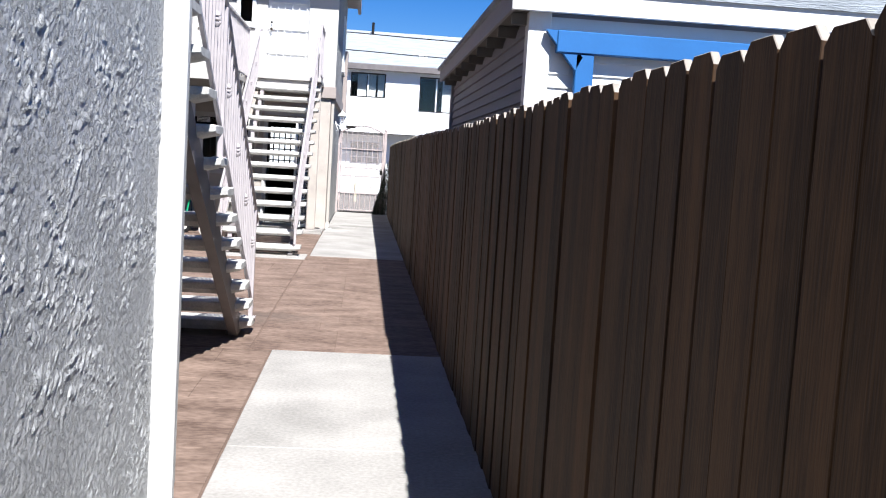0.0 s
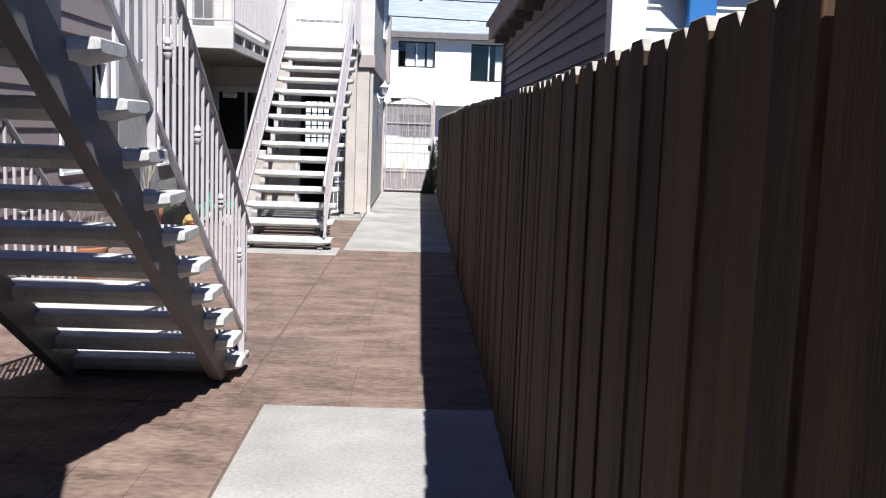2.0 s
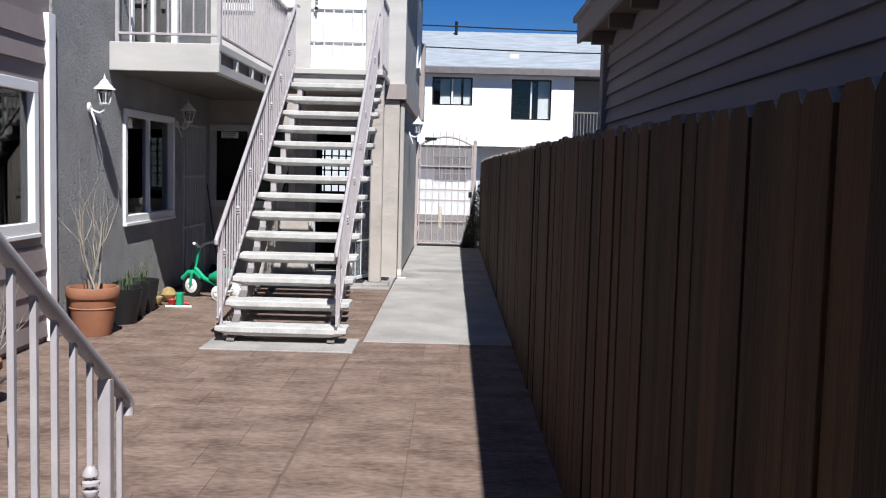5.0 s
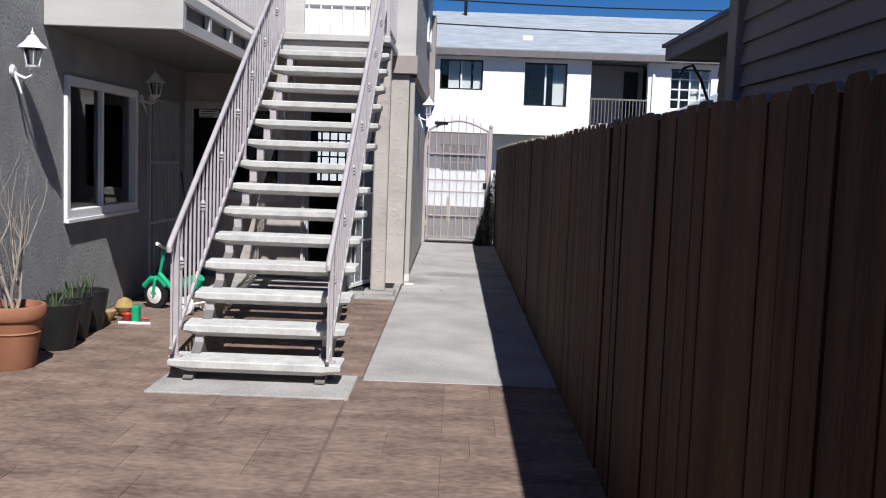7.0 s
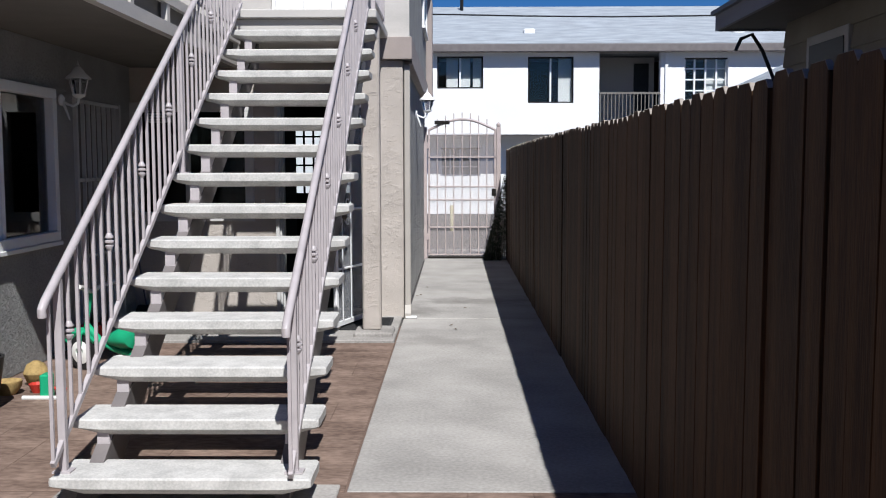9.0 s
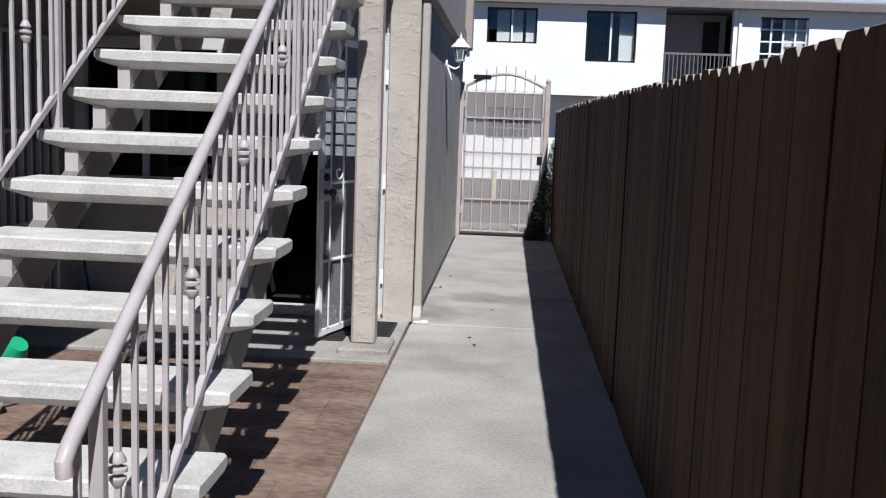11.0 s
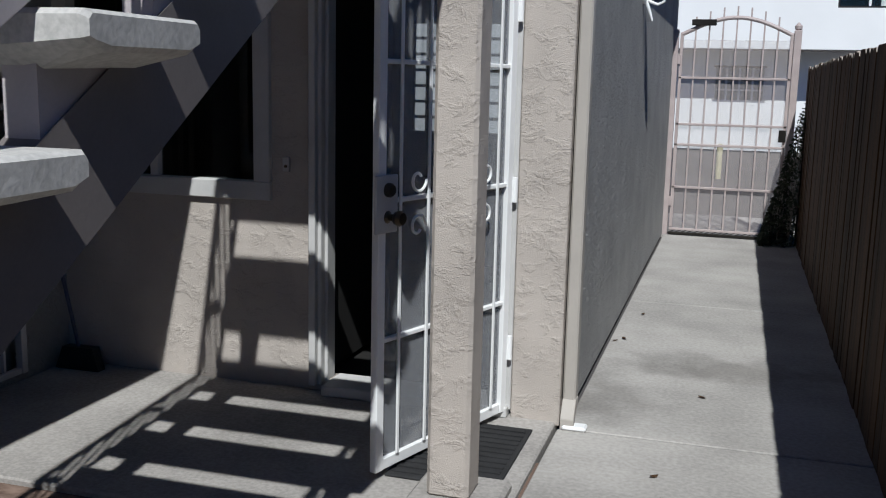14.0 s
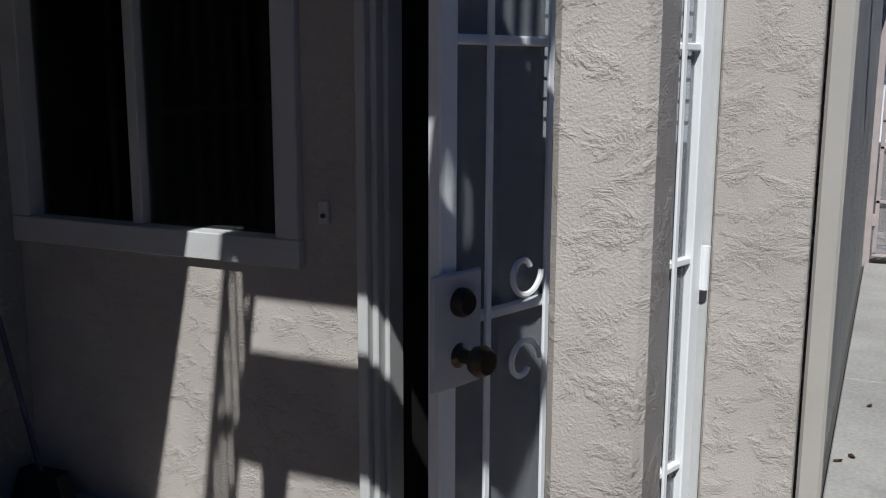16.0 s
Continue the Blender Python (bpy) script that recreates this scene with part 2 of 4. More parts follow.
def stain(m, centre, reach, depth):
    """A dried water mark with ragged edges on a floor."""
    nt = m.node_tree
    bs = nt.nodes["Principled BSDF"]
    was = bs.inputs["Base Color"].links[0].from_socket
    geo = nt.nodes.new("ShaderNodeNewGeometry")
    off = nt.nodes.new("ShaderNodeVectorMath")
    off.operation = "SUBTRACT"
    off.inputs[1].default_value = centre
    nt.links.new(geo.outputs["Position"], off.inputs[0])
    squash = nt.nodes.new("ShaderNodeVectorMath")
    squash.operation = "MULTIPLY"
    squash.inputs[1].default_value = (1 / reach[0], 1 / reach[1], 0)
    nt.links.new(off.outputs[0], squash.inputs[0])
    far = nt.nodes.new("ShaderNodeVectorMath")
    far.operation = "LENGTH"
    nt.links.new(squash.outputs[0], far.inputs[0])
    ragged = nt.nodes.new("ShaderNodeTexNoise")
    ragged.inputs["Scale"].default_value, ragged.inputs["Detail"].default_value = 5, 6
    nt.links.new(geo.outputs["Position"], ragged.inputs["Vector"])
    push = nt.nodes.new("ShaderNodeMath")
    push.operation = "MULTIPLY_ADD"
    push.inputs[1].default_value, push.inputs[2].default_value = 1.8, -0.9
    nt.links.new(ragged.outputs[0], push.inputs[0])
    edge = nt.nodes.new("ShaderNodeMath")
    edge.operation = "ADD"
    nt.links.new(far.outputs["Value"], edge.inputs[0])
    nt.links.new(push.outputs[0], edge.inputs[1])
    fade = nt.nodes.new("ShaderNodeMapRange")
    fade.inputs[1].default_value, fade.inputs[2].default_value = 0.3, 1.0
    fade.inputs[3].default_value, fade.inputs[4].default_value = depth, 0.0
    nt.links.new(edge.outputs[0], fade.inputs[0])
    mx = nt.nodes.new("ShaderNodeMix")
    mx.data_type = "RGBA"
    mx.inputs[7].default_value = (0.06, 0.052, 0.045, 1)
    nt.links.new(fade.outputs[0], mx.inputs[0])
    nt.links.new(was, mx.inputs[6])
    nt.links.new(mx.outputs[2], bs.inputs["Base Color"])


stain(CONCRETE, (0.15, 19.85, 0), (0.65, 0.3), 0.45)
stain(CONCRETE, (-0.45, 19.1, 0), (0.35, 0.45), 0.35)
stain(CONCRETE, (-0.2, 17.4, 0), (0.5, 0.3), 0.25)
stain(STAMPED, (-0.75, 8.25, 0), (0.65, 0.4), 0.4)


# ---- mesh helpers ----
def bm_box(bm, x0, y0, z0, x1, y1, z1, m=None):
    vs = [bm.verts.new((x, y, z)) for z in (z0, z1) for y in (y0, y1) for x in (x0, x1)]
    if m is not None:
        for v in vs:
            v.co = m @ v.co
    for f in ((0, 2, 3, 1), (4, 5, 7, 6), (0, 1, 5, 4), (2, 6, 7, 3), (0, 4, 6, 2), (1, 3, 7, 5)):
        bm.faces.new([vs[i] for i in f])
    return vs


def soften(bm, w, seg=1):
    if w:
        bmesh.ops.bevel(bm, geom=bm.edges[:], offset=w, segments=seg, affect="EDGES", profile=0.6)
    return bm


def bm_prism(bm, pts, a0, a1, axis="x"):
    """Extrudes an outline of (u, v) between a0 and a1 along an axis."""
    def at(a, u, v):
        return {"x": (a, u, v), "y": (u, a, v), "z": (u, v, a)}[axis]
    lo = [bm.verts.new(at(a0, u, v)) for u, v in pts]
    hi = [bm.verts.new(at(a1, u, v)) for u, v in pts]
    n = len(pts)
    bm.faces.new(lo[::-1])
    bm.faces.new(hi)
    for i in range(n):
        bm.faces.new((lo[i], lo[(i + 1) % n], hi[(i + 1) % n], hi[i]))
    bmesh.ops.recalc_face_normals(bm, faces=bm.faces[:])
    return bm


def bm_turned(bm, prof, n=20, m=None):
    """A turned body from (radius, height) pairs."""
    rings = []
    for r, z in prof:
        ring = []
        for i in range(n):
            a = 2 * math.pi * i / n
            co = Vector((r * math.cos(a), r * math.sin(a), z))
            ring.append(bm.verts.new(m @ co if m is not None else co))
        rings.append(ring)
    for a, b in zip(rings, rings[1:]):
        for i in range(n):
            bm.faces.new((a[i], a[(i + 1) % n], b[(i + 1) % n], b[i]))
    bm.faces.new(rings[0][::-1])
    bm.faces.new(rings[-1])
    return bm


def bm_tube(bm, pts, r, n=8):
    """A round bar along points; r may be a list."""
    pts = [Vector(p) for p in pts]
    rs = r if isinstance(r, (list, tuple)) else [r] * len(pts)
    rings = []
    for i, p in enumerate(pts):
        d = (pts[min(i + 1, len(pts) - 1)] - pts[max(i - 1, 0)]).normalized()
        u = d.orthogonal().normalized() if i == 0 else (u - d * u.dot(d)).normalized()
        w = d.cross(u)
        rings.append([bm.verts.new(p + rs[i] * (math.cos(2 * math.pi * k / n) * u + math.sin(2 * math.pi * k / n) * w))
                      for k in range(n)])
    for a, b in zip(rings, rings[1:]):
        for k in range(n):
            bm.faces.new((a[k], a[(k + 1) % n], b[(k + 1) % n], b[k]))
    bm.faces.new(rings[0][::-1])
    bm.faces.new(rings[-1])
    return bm


def to_mesh(name, bm, material, smooth=False):
    me = bpy.data.meshes.new(name)
    bmesh.ops.recalc_face_normals(bm, faces=bm.faces[:])
    bm.to_mesh(me)
    bm.free()
    me.materials.append(material)
    if smooth:
        for p in me.polygons:
            p.use_smooth = True
        me.set_sharp_from_angle(angle=radians(40))
    return me


def part(name, bm, material, parent, label="", smooth=False):
    ob = new(name, to_mesh(name, bm, material, smooth))
    ob.parent = parent
    if label:
        ob["label"] = label
    return ob


def share(name, me, parent, m):
    ob = new(name, me)
    ob.parent = parent
    ob.matrix_basis = m
    return ob


def thing(name, label, category, at=(0, 0, 0), group=""):
    ob = new(name)
    ob.empty_display_size = 0.1
    ob.location = at
    return tagged(ob, label, category, group)


def solo(name, bm, material, label, category="", kind="", smooth=False):
    return tagged(new(name, to_mesh(name, bm, material, smooth)), label, category, kind=kind)


def box(x0, y0, z0, x1, y1, z1, w=0.0, seg=1):
    bm = bmesh.new()
    bm_box(bm, x0, y0, z0, x1, y1, z1)
    return soften(bm, w, seg)


def pierced(axis, at, thick, u0, u1, z0, z1, holes):
    """A wall in the plane axis = at (outer face), going back by thick, with rectangular openings (u0, u1, z0, z1)."""
    us = sorted({u0, u1, *[v for h in holes for v in h[:2]]})
    zs = sorted({z0, z1, *[v for h in holes for v in h[2:]]})
    bm = bmesh.new()
    lo, hi = sorted((at, at + thick))
    solid = {}
    for i, (a, b) in enumerate(zip(us, us[1:])):
        for j, (c, d) in enumerate(zip(zs, zs[1:])):
            mu, mz = (a + b) / 2, (c + d) / 2
            solid[i, j] = not any(h[0] < mu < h[1] and h[2] < mz < h[3] for h in holes)
    cache = {}

    def vert(s, u, z):
        k = (s, round(u, 4), round(z, 4))
        if k not in cache:
            cache[k] = bm.verts.new((s, u, z) if axis == "x" else (u, s, z))
        return cache[k]
    for (i, j), ok in solid.items():
        if not ok:
            continue
        a, b, c, d = us[i], us[i + 1], zs[j], zs[j + 1]
        for s in (lo, hi):
            bm.faces.new([vert(s, *p) for p in ((a, c), (b, c), (b, d), (a, d))])
        for (di, dj), (p, q) in {(-1, 0): ((a, c), (a, d)), (1, 0): ((b, c), (b, d)),
                                 (0, -1): ((a, c), (b, c)), (0, 1): ((a, d), (b, d))}.items():
            if not solid.get((i + di, j + dj), False):
                bm.faces.new([vert(lo, *p), vert(lo, *q), vert(hi, *q), vert(hi, *p)])
    return bm


# ---- ground ----
bm = bmesh.new()
bm_box(bm, -300, -300, -0.30, 300, 300, -0.035)
solo("ground", bm, ASPHALT, "worn grey asphalt and bare ground round the buildings", "ground", "structure")

NEAR_X, FAR_X = -0.46, -0.565


def slab_run(name, x0, x1, cuts, label):
    base = solo(name, box(x0 + 0.004, cuts[0] + 0.004, -0.10, x1 - 0.004, cuts[-1] - 0.004, -0.012), JOINT, label, "pavement", "structure")
    for a, b in zip(cuts, cuts[1:]):
        part("slab", box(x0, a + 0.004, -0.09, x1, b - 0.004, 0.0, 0.005), CONCRETE, base)
    return base


slab_run("pavement", NEAR_X, 0.80, [-6.0, -3.1, -0.6, 1.95, 4.46, 6.83], "pale concrete walkway slabs with tooled joints beside the fence")
slab_run("pavement_far", FAR_X, 0.80, [13.55, 18.62], "pale concrete walkway slabs beside the stair")
slab_run("pavement_gate", -0.532, 0.80, [18.63, 21.42, 24.75], "pale concrete walkway slabs leading to the gate")
solo("apron", box(-1.2, 24.76, -0.12, 1.2, 26.6, -0.006, 0.004), PAD, "worn concrete apron beyond the gate", "pavement", "structure")

# stamped brown concrete: rows of imprinted rectangles with shallow joints
court = solo("courtyard", box(-3.6, 1.9, -0.12, 0.80, 18.2, -0.0045), JOINT, "stamped brown concrete courtyard floor", "floor", "structure")
rng = random.Random(5)
TILE = {}


def tile_mesh(w, d):
    k = (round(w, 2), round(d, 2))
    if k not in TILE:
        TILE[k] = to_mesh("tile", box(-w / 2 + 0.001, -d / 2 + 0.001, -0.04, w / 2 - 0.001, d / 2 - 0.001, 0.0, 0.0018), STAMPED)
    return TILE[k]


def lay(x0, x1, y0, y1, depth):
    rows = max(1, round((y1 - y0) / depth))
    d = (y1 - y0) / rows
    for r in range(rows):
        x = x0
        while x < x1 - 0.02:
            w = rng.choice((0.3, 0.45, 0.6, 0.6))
            if x1 - (x + w) < 0.2:
                w = x1 - x
            share("tile", tile_mesh(w, d), court, pose(x + w / 2, y0 + (r + 0.5) * d, rng.uniform(-0.0012, 0.0), rng.uniform(-0.08, 0.08), rng.uniform(-0.06, 0.06), 0))
            x += w


lay(-3.2, -0.622, 6.84, 10.25, 0.42)
lay(-0.608, 0.80, 6.84, 10.25, 0.42)
lay(-3.2, -0.622, 10.262, 13.54, 0.42)
lay(-0.608, 0.80, 10.262, 13.54, 0.42)
lay(-3.2, NEAR_X - 0.01, 2.0, 6.82, 0.48)
lay(-3.2, FAR_X - 0.01, 13.56, 17.3, 0.42)

solo("stair_pad", box(-1.88, 12.98, -0.1, -0.60, 13.62, 0.012, 0.006), PAD, "pale concrete footing pad under the stair foot", "pavement", "structure")
solo("porch_slab", box(-3.22, 17.31, -0.1, FAR_X - 0.012, 18.7, 0.022, 0.008), PAD, "concrete porch slab before the open door", "pavement", "structure")
solo("post_plinth", box(-0.94, 17.46, 0.0, -0.60, 17.85, 0.06, 0.015), PAD, "rough concrete footing round the porch post", "footing", "structure")

# ---- the north wing: lower front, side and upper storey ----
DOOR = (-1.765, -0.84, 0.06, 2.10)
UWIN = (-3.212, -2.03, 0.965, 2.09)
solo("wall_north", pierced("y", 18.7, 0.16, -3.22, -0.792, 0.0, 2.55, [DOOR, UWIN]), STUCCO_BEIGE, "beige stucco front wall with an open doorway and a window", "wall", "structure")
solo("pilaster", box(-0.79, 18.64, 0.0, -0.562, 18.722, 2.50, 0.006), STUCCO_BEIGE, "beige stucco corner pilaster beside the doorway", "wall", "structure")
solo("wall_side", box(-0.74, 18.725, 0.0, -0.55, 25.2, 2.52, 0.004), STUCCO_GREY, "grey rough stucco side wall along the walkway", "wall", "structure")
solo("band_front", box(-0.80, 18.58, 2.501, -0.47, 18.705, 2.715, 0.006), TRIM, "taupe band board on the wing corner", "trim", "structure")
solo("band_side", box(-0.55, 18.71, 2.47, -0.47, 25.3, 2.715, 0.006), TRIM, "taupe band board under the upper storey", "trim", "structure")
UDOOR = (-1.83, -1.05, 2.73, 4.78)
UPW = (-3.10, -2.62, 3.72, 4.9)
UPW2 = (-2.40, -2.06, 3.78, 4.7)
solo("wall_upper_north", pierced("y", 18.7, 0.16, -3.22, -0.50, 2.72, 5.3, [UDOOR, UPW, UPW2]), STUCCO_PALE, "pale stucco upper front wall with a white door", "wall", "structure")
solo("wall_upper_side", pierced("x", -0.50, -0.16, 18.862, 25.25, 2.72, 5.3, [(22.6, 24.0, 3.4, 4.6)]), STUCCO_GREY, "grey stucco upper side wall", "wall", "structure")
solo("shutter_board", box(-0.50, 24.2, 2.5, -0.40, 24.6, 4.0, 0.01), TRIM, "taupe boxed board at the end of the upper wall", "trim", "structure")
bm = bmesh.new()
bm_box(bm, -8, 18.0, 5.3, -0.2, 26, 5.42)
bm_box(bm, -0.24, 17.95, 5.16, -0.16, 26, 5.44)
bm_box(bm, -8, 17.92, 5.16, -0.25, 18.0, 5.44)
solo("roof_north", bm, TRIM, "dark eave and roof of the north wing", "roof", "structure")
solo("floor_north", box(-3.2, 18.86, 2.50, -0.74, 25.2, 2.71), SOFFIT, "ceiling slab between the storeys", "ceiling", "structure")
solo("wall_back_north", box(-8, 25.2, 0, -0.56, 25.4, 5.3), STUCCO_GREY, "grey stucco back wall", "wall", "structure")
# the room behind the doorway, its shade painted in as near-black
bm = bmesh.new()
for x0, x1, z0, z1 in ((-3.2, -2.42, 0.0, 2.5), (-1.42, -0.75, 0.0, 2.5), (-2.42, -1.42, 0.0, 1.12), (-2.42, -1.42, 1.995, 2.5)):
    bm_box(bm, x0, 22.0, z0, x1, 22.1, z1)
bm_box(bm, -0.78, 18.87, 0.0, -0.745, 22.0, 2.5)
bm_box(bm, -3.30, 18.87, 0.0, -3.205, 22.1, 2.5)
solo("room_walls", bm, SHADE_BLACK, "walls of the room behind the doorway, near-black for indoor shade", "wall", "structure")
solo("room_floor", box(-3.2, 18.76, -0.05, -0.745, 22.0, 0.05), SHADE_BLACK, "floor of the room inside, near-black for indoor shade", "floor", "structure")

# ---- the west range behind the court ----
LWIN = (15.08, 16.86, 0.92, 2.08)
SDOOR = (17.26, 18.34, 0.06, 2.06)
BAY = (11.55, 13.02, 0.95, 2.16)
solo("wall_west", pierced("x", -3.22, -0.18, 13.30, 18.86, 0.0, 5.3, [LWIN, SDOOR, (15.3, 17.0, 2.75, 4.75)]), STUCCO_GREY, "grey trowelled stucco court wall with a window and a door", "wall", "structure")
solo("wall_west_bay", pierced("x", -3.24, -0.18, -4.0, 13.30, 0.0, 5.3, [BAY, (8.0, 9.6, 0.95, 2.16)]), SIDING_MAUVE, "mauve wall behind the lap siding", "wall", "structure")
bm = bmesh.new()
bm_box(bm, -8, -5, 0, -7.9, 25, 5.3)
solo("wall_west_back", bm, SHADE_BLACK, "inner wall behind the windows, near-black for indoor shade", "wall", "structure")
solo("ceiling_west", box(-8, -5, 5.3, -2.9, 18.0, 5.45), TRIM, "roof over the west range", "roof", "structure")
solo("floor_west", box(-8, -5, -0.05, -3.42, 25, 0.03), SHADE_BLACK, "floor behind the windows, near-black for indoor shade", "floor", "structure")


def lap_wall(name, label, axis, at, out, u0, u1, z0, z1, step, material, holes=()):
    """Lap siding: tilted boards, each a piece, in front of a wall."""
    t = thing(name, label, "siding")
    t["kind"] = "structure"
    n = int(round((z1 - z0) / step))
    for i in range(n):
        a, b = z0 + i * step, z0 + (i + 1) * step
        spans = [(u0, u1)]
        for h in holes:
            if a + 0.02 < h[3] and b - 0.02 > h[2]:
                spans = [p for s, e in spans for p in ((s, min(e, h[0])), (max(s, h[1]), e)) if p[1] - p[0] > 0.05]
        for s, e in spans:
            bm = bmesh.new()
            prof = [(at, a), (at + out * 0.026, a), (at + out * 0.007, b + 0.012), (at, b + 0.012)]
            if axis == "x":
                bm_prism(bm, prof, s, e, "y")
            else:
                bm_prism(bm, [(u, v) for u, v in prof], s, e, "x")
            part("board", bm, material, t)
    return t


lap_wall("siding_bay", "mauve lap siding below and round the bay window", "x", -3.238, 1, 6.5, 13.16, 0.05, 2.75, 0.19, SIDING_MAUVE, [(11.45, 13.16, 0.85, 2.24), (7.9, 9.7, 0.85, 2.24)])
solo("corner_board", box(-3.236, 13.16, 0.0, -3.185, 13.30, 2.76, 0.005), WHITE, "white corner board beside the mauve siding", "trim", "structure")


def window(name, axis, at, u0, u1, z0, z1, label, inward, material=WHITE, frame_w=0.06, proud=0.03, mull=(0.5,), grid=(), curtain=None, sill=True):
    """A framed slider set in an opening. inward: sign along the axis into the building."""
    w = thing(name, label, "window")
    w["kind"] = "structure"

    def b(u_0, v_0, u_1, v_1, d0, d1, bev=0.004):
        lo, hi = sorted((at + inward * d0, at + inward * d1))
        return box(lo, u_0, v_0, hi, u_1, v_1, bev) if axis == "x" else box(u_0, lo, v_0, u_1, hi, v_1, bev)
    f = frame_w
    part("window_frame", b(u0 - 0.01, z1 - f, u1 + 0.01, z1 + 0.015, -proud, 0.09), material, w)
    part("window_frame", b(u0 - 0.01, z0 - 0.015, u1 + 0.01, z0 + f, -proud, 0.09), material, w)
    part("window_frame", b(u0 - 0.01, z0 + f + 0.001, u0 + f, z1 - f - 0.001, -proud, 0.09), material, w)
    part("window_frame", b(u1 - f, z0 + f + 0.001, u1 + 0.01, z1 - f - 0.001, -proud, 0.09), material, w)
    for k, q in enumerate(mull):
        u = u0 + (u1 - u0) * q
        part("mullion", b(u - 0.022, z0 + f + 0.001, u + 0.022, z1 - f - 0.001, 0.0, 0.06), material, w)
    for q in grid:
        if q[0] == "h":
            z = z0 + (z1 - z0) * q[1]
            part("muntin", b(u0 + f, z - 0.012, u1 - f, z + 0.012, 0.012, 0.03, 0.002), material, w)
        else:
            u = u0 + (u1 - u0) * q[1]
            part("muntin", b(u - 0.012, z0 + f, u + 0.012, z1 - f, 0.014, 0.028, 0.002), material, w)
    p = part("pane", b(u0 + f - 0.005, z0 + f - 0.005, u1 - f + 0.005, z1 - f + 0.005, 0.040, 0.046, 0), GLASS, w)
    if sill:
        part("window_sill", b(u0 - 0.012, z0 - 0.05, u1 + 0.012, z0 - 0.016, -proud - 0.015, 0.02), material, w)
    for a, c in curtain or ():
        bm = bmesh.new()
        n = 24
        cols = []
        for i in range(n + 1):
            u = u0 + (u1 - u0) * (a + (c - a) * i / n)
            d = at + inward * (0.12 + 0.018 * math.sin(i * 1.7))
            cols.append([bm.verts.new((d, u, z) if axis == "x" else (u, d, z)) for z in (z0, z1)])
        for s, e in zip(cols, cols[1:]):
            bm.faces.new((s[0], e[0], e[1], s[1]))
        part("curtain", bm, CURTAIN, w, "pale gathered curtain")
    return w


window("window_1", "x", -3.22, LWIN[0], LWIN[1], LWIN[2], LWIN[3], "white-framed sliding window in the grey stucco wall", -1, mull=(0.5,), curtain=((0.04, 0.5),))
window("window_2", "y", 18.7, UWIN[0], UWIN[1], UWIN[2], UWIN[3], "greyish-framed sliding window beside the doorway", 1, material=OFFWHITE, frame_w=0.075, mull=(0.455,), sill=False)
window("window_3", "x", -3.24, BAY[0], BAY[1], BAY[2], BAY[3], "broad white-framed window in the mauve siding", -1, frame_w=0.075, proud=0.02)
window("window_4", "x", -3.24, 8.0, 9.6, 0.95, 2.16, "white-framed window in the mauve siding", -1, frame_w=0.10, proud=0.05)
window("window_5", "y", 18.7, UPW[0], UPW[1], UPW[2], UPW[3], "white-framed upper window", 1, mull=())
window("window_6", "y", 18.7, UPW2[0], UPW2[1], UPW2[2], UPW2[3], "narrow white-framed upper window", 1, mull=())
window("window_7", "x", -0.50, 22.6, 24.0, 3.4, 4.6, "upper side window above the walkway", -1)
window("window_8", "x", -3.22, 15.3, 17.0, 2.75, 4.75, "glazed balcony door in the upper wall", -1, sill=False)

# ---- the south wing beside the start ----
solo("wall_south_side", box(-0.62, -6.0, 0.0, -0.40, 2.40, 5.3, 0.004), STUCCO_GREY, "coarse grey stucco wall at the start of the walkway", "wall", "structure")
# coarse knock-down coat near the corner: raised, ragged plaster islands
NY, NZ = 270, 330
ys = np.linspace(0.1, 2.398, NY)
zs = np.linspace(0.0, 2.9, NZ)
co, faces = [], []
for zz in zs:
    for yy in ys:
        p = Vector((0.0, yy, zz))
        warp = Vector((0.0, noise.noise(p * 9.0), noise.noise(p * 9.0 + Vector((5, 0, 0))))) * 0.05
        a = noise.fractal((p + warp) * 32.0, 0.75, 2.1, 5)
        b = noise.noise(Vector((3.0, yy * 34.0, zz * 17.0)))
        lump = min(1.0, max(0.0, (a - 0.10) / 0.22)) * min(1.0, max(0.12, 0.62 + 1.9 * noise.noise(p * 5.5 + Vector((7, 3, 1)))))
        co.append((-0.398 + 0.0028 * lump + 0.0015 * b * lump + 0.0006 * noise.fractal(p * 80.0, 0.9, 2.0, 3), yy, zz))
for j in range(NZ - 1):
    for i in range(NY - 1):
        k = j * NY + i
        faces.append((k, k + 1, k + NY + 1, k + NY))
coat = bpy.data.meshes.new("plaster_coat")
coat.from_pydata(co, [], faces)
coat.materials.append(STUCCO_NEAR)
tagged(new("plaster_coat", coat), "coarse knock-down grey plaster on the wall by the start", "wall", kind="structure")
solo("wall_south_front", pierced("y", 2.36, -0.16, -3.22, -0.63, 0.0, 5.3, [(-1.8, -0.86, 0.05, 2.1)]), STUCCO_BEIGE, "beige stucco front of the south wing", "wall", "structure")
solo("door_south", box(-1.8, 2.24, 0.05, -0.86, 2.29, 2.1, 0.004), OFFWHITE, "closed pale door of the south wing", "door", "structure")
solo("corner_trim", box(-0.42, 2.405, 0.0, -0.335, 2.44, 4.9, 0.006), OFFWHITE, "white corner board on the coarse stucco wall", "trim", "structure")
solo("roof_south", box(-8, -6.5, 5.3, -0.2, 2.9, 5.45), TRIM, "roof over the south wing", "roof", "structure")
solo("wall_south_back", box(-3.2, -6.2, 0.0, 1.2, -6.0, 3.0), STUCCO_GREY, "grey wall closing the walkway behind the start", "wall", "structure")

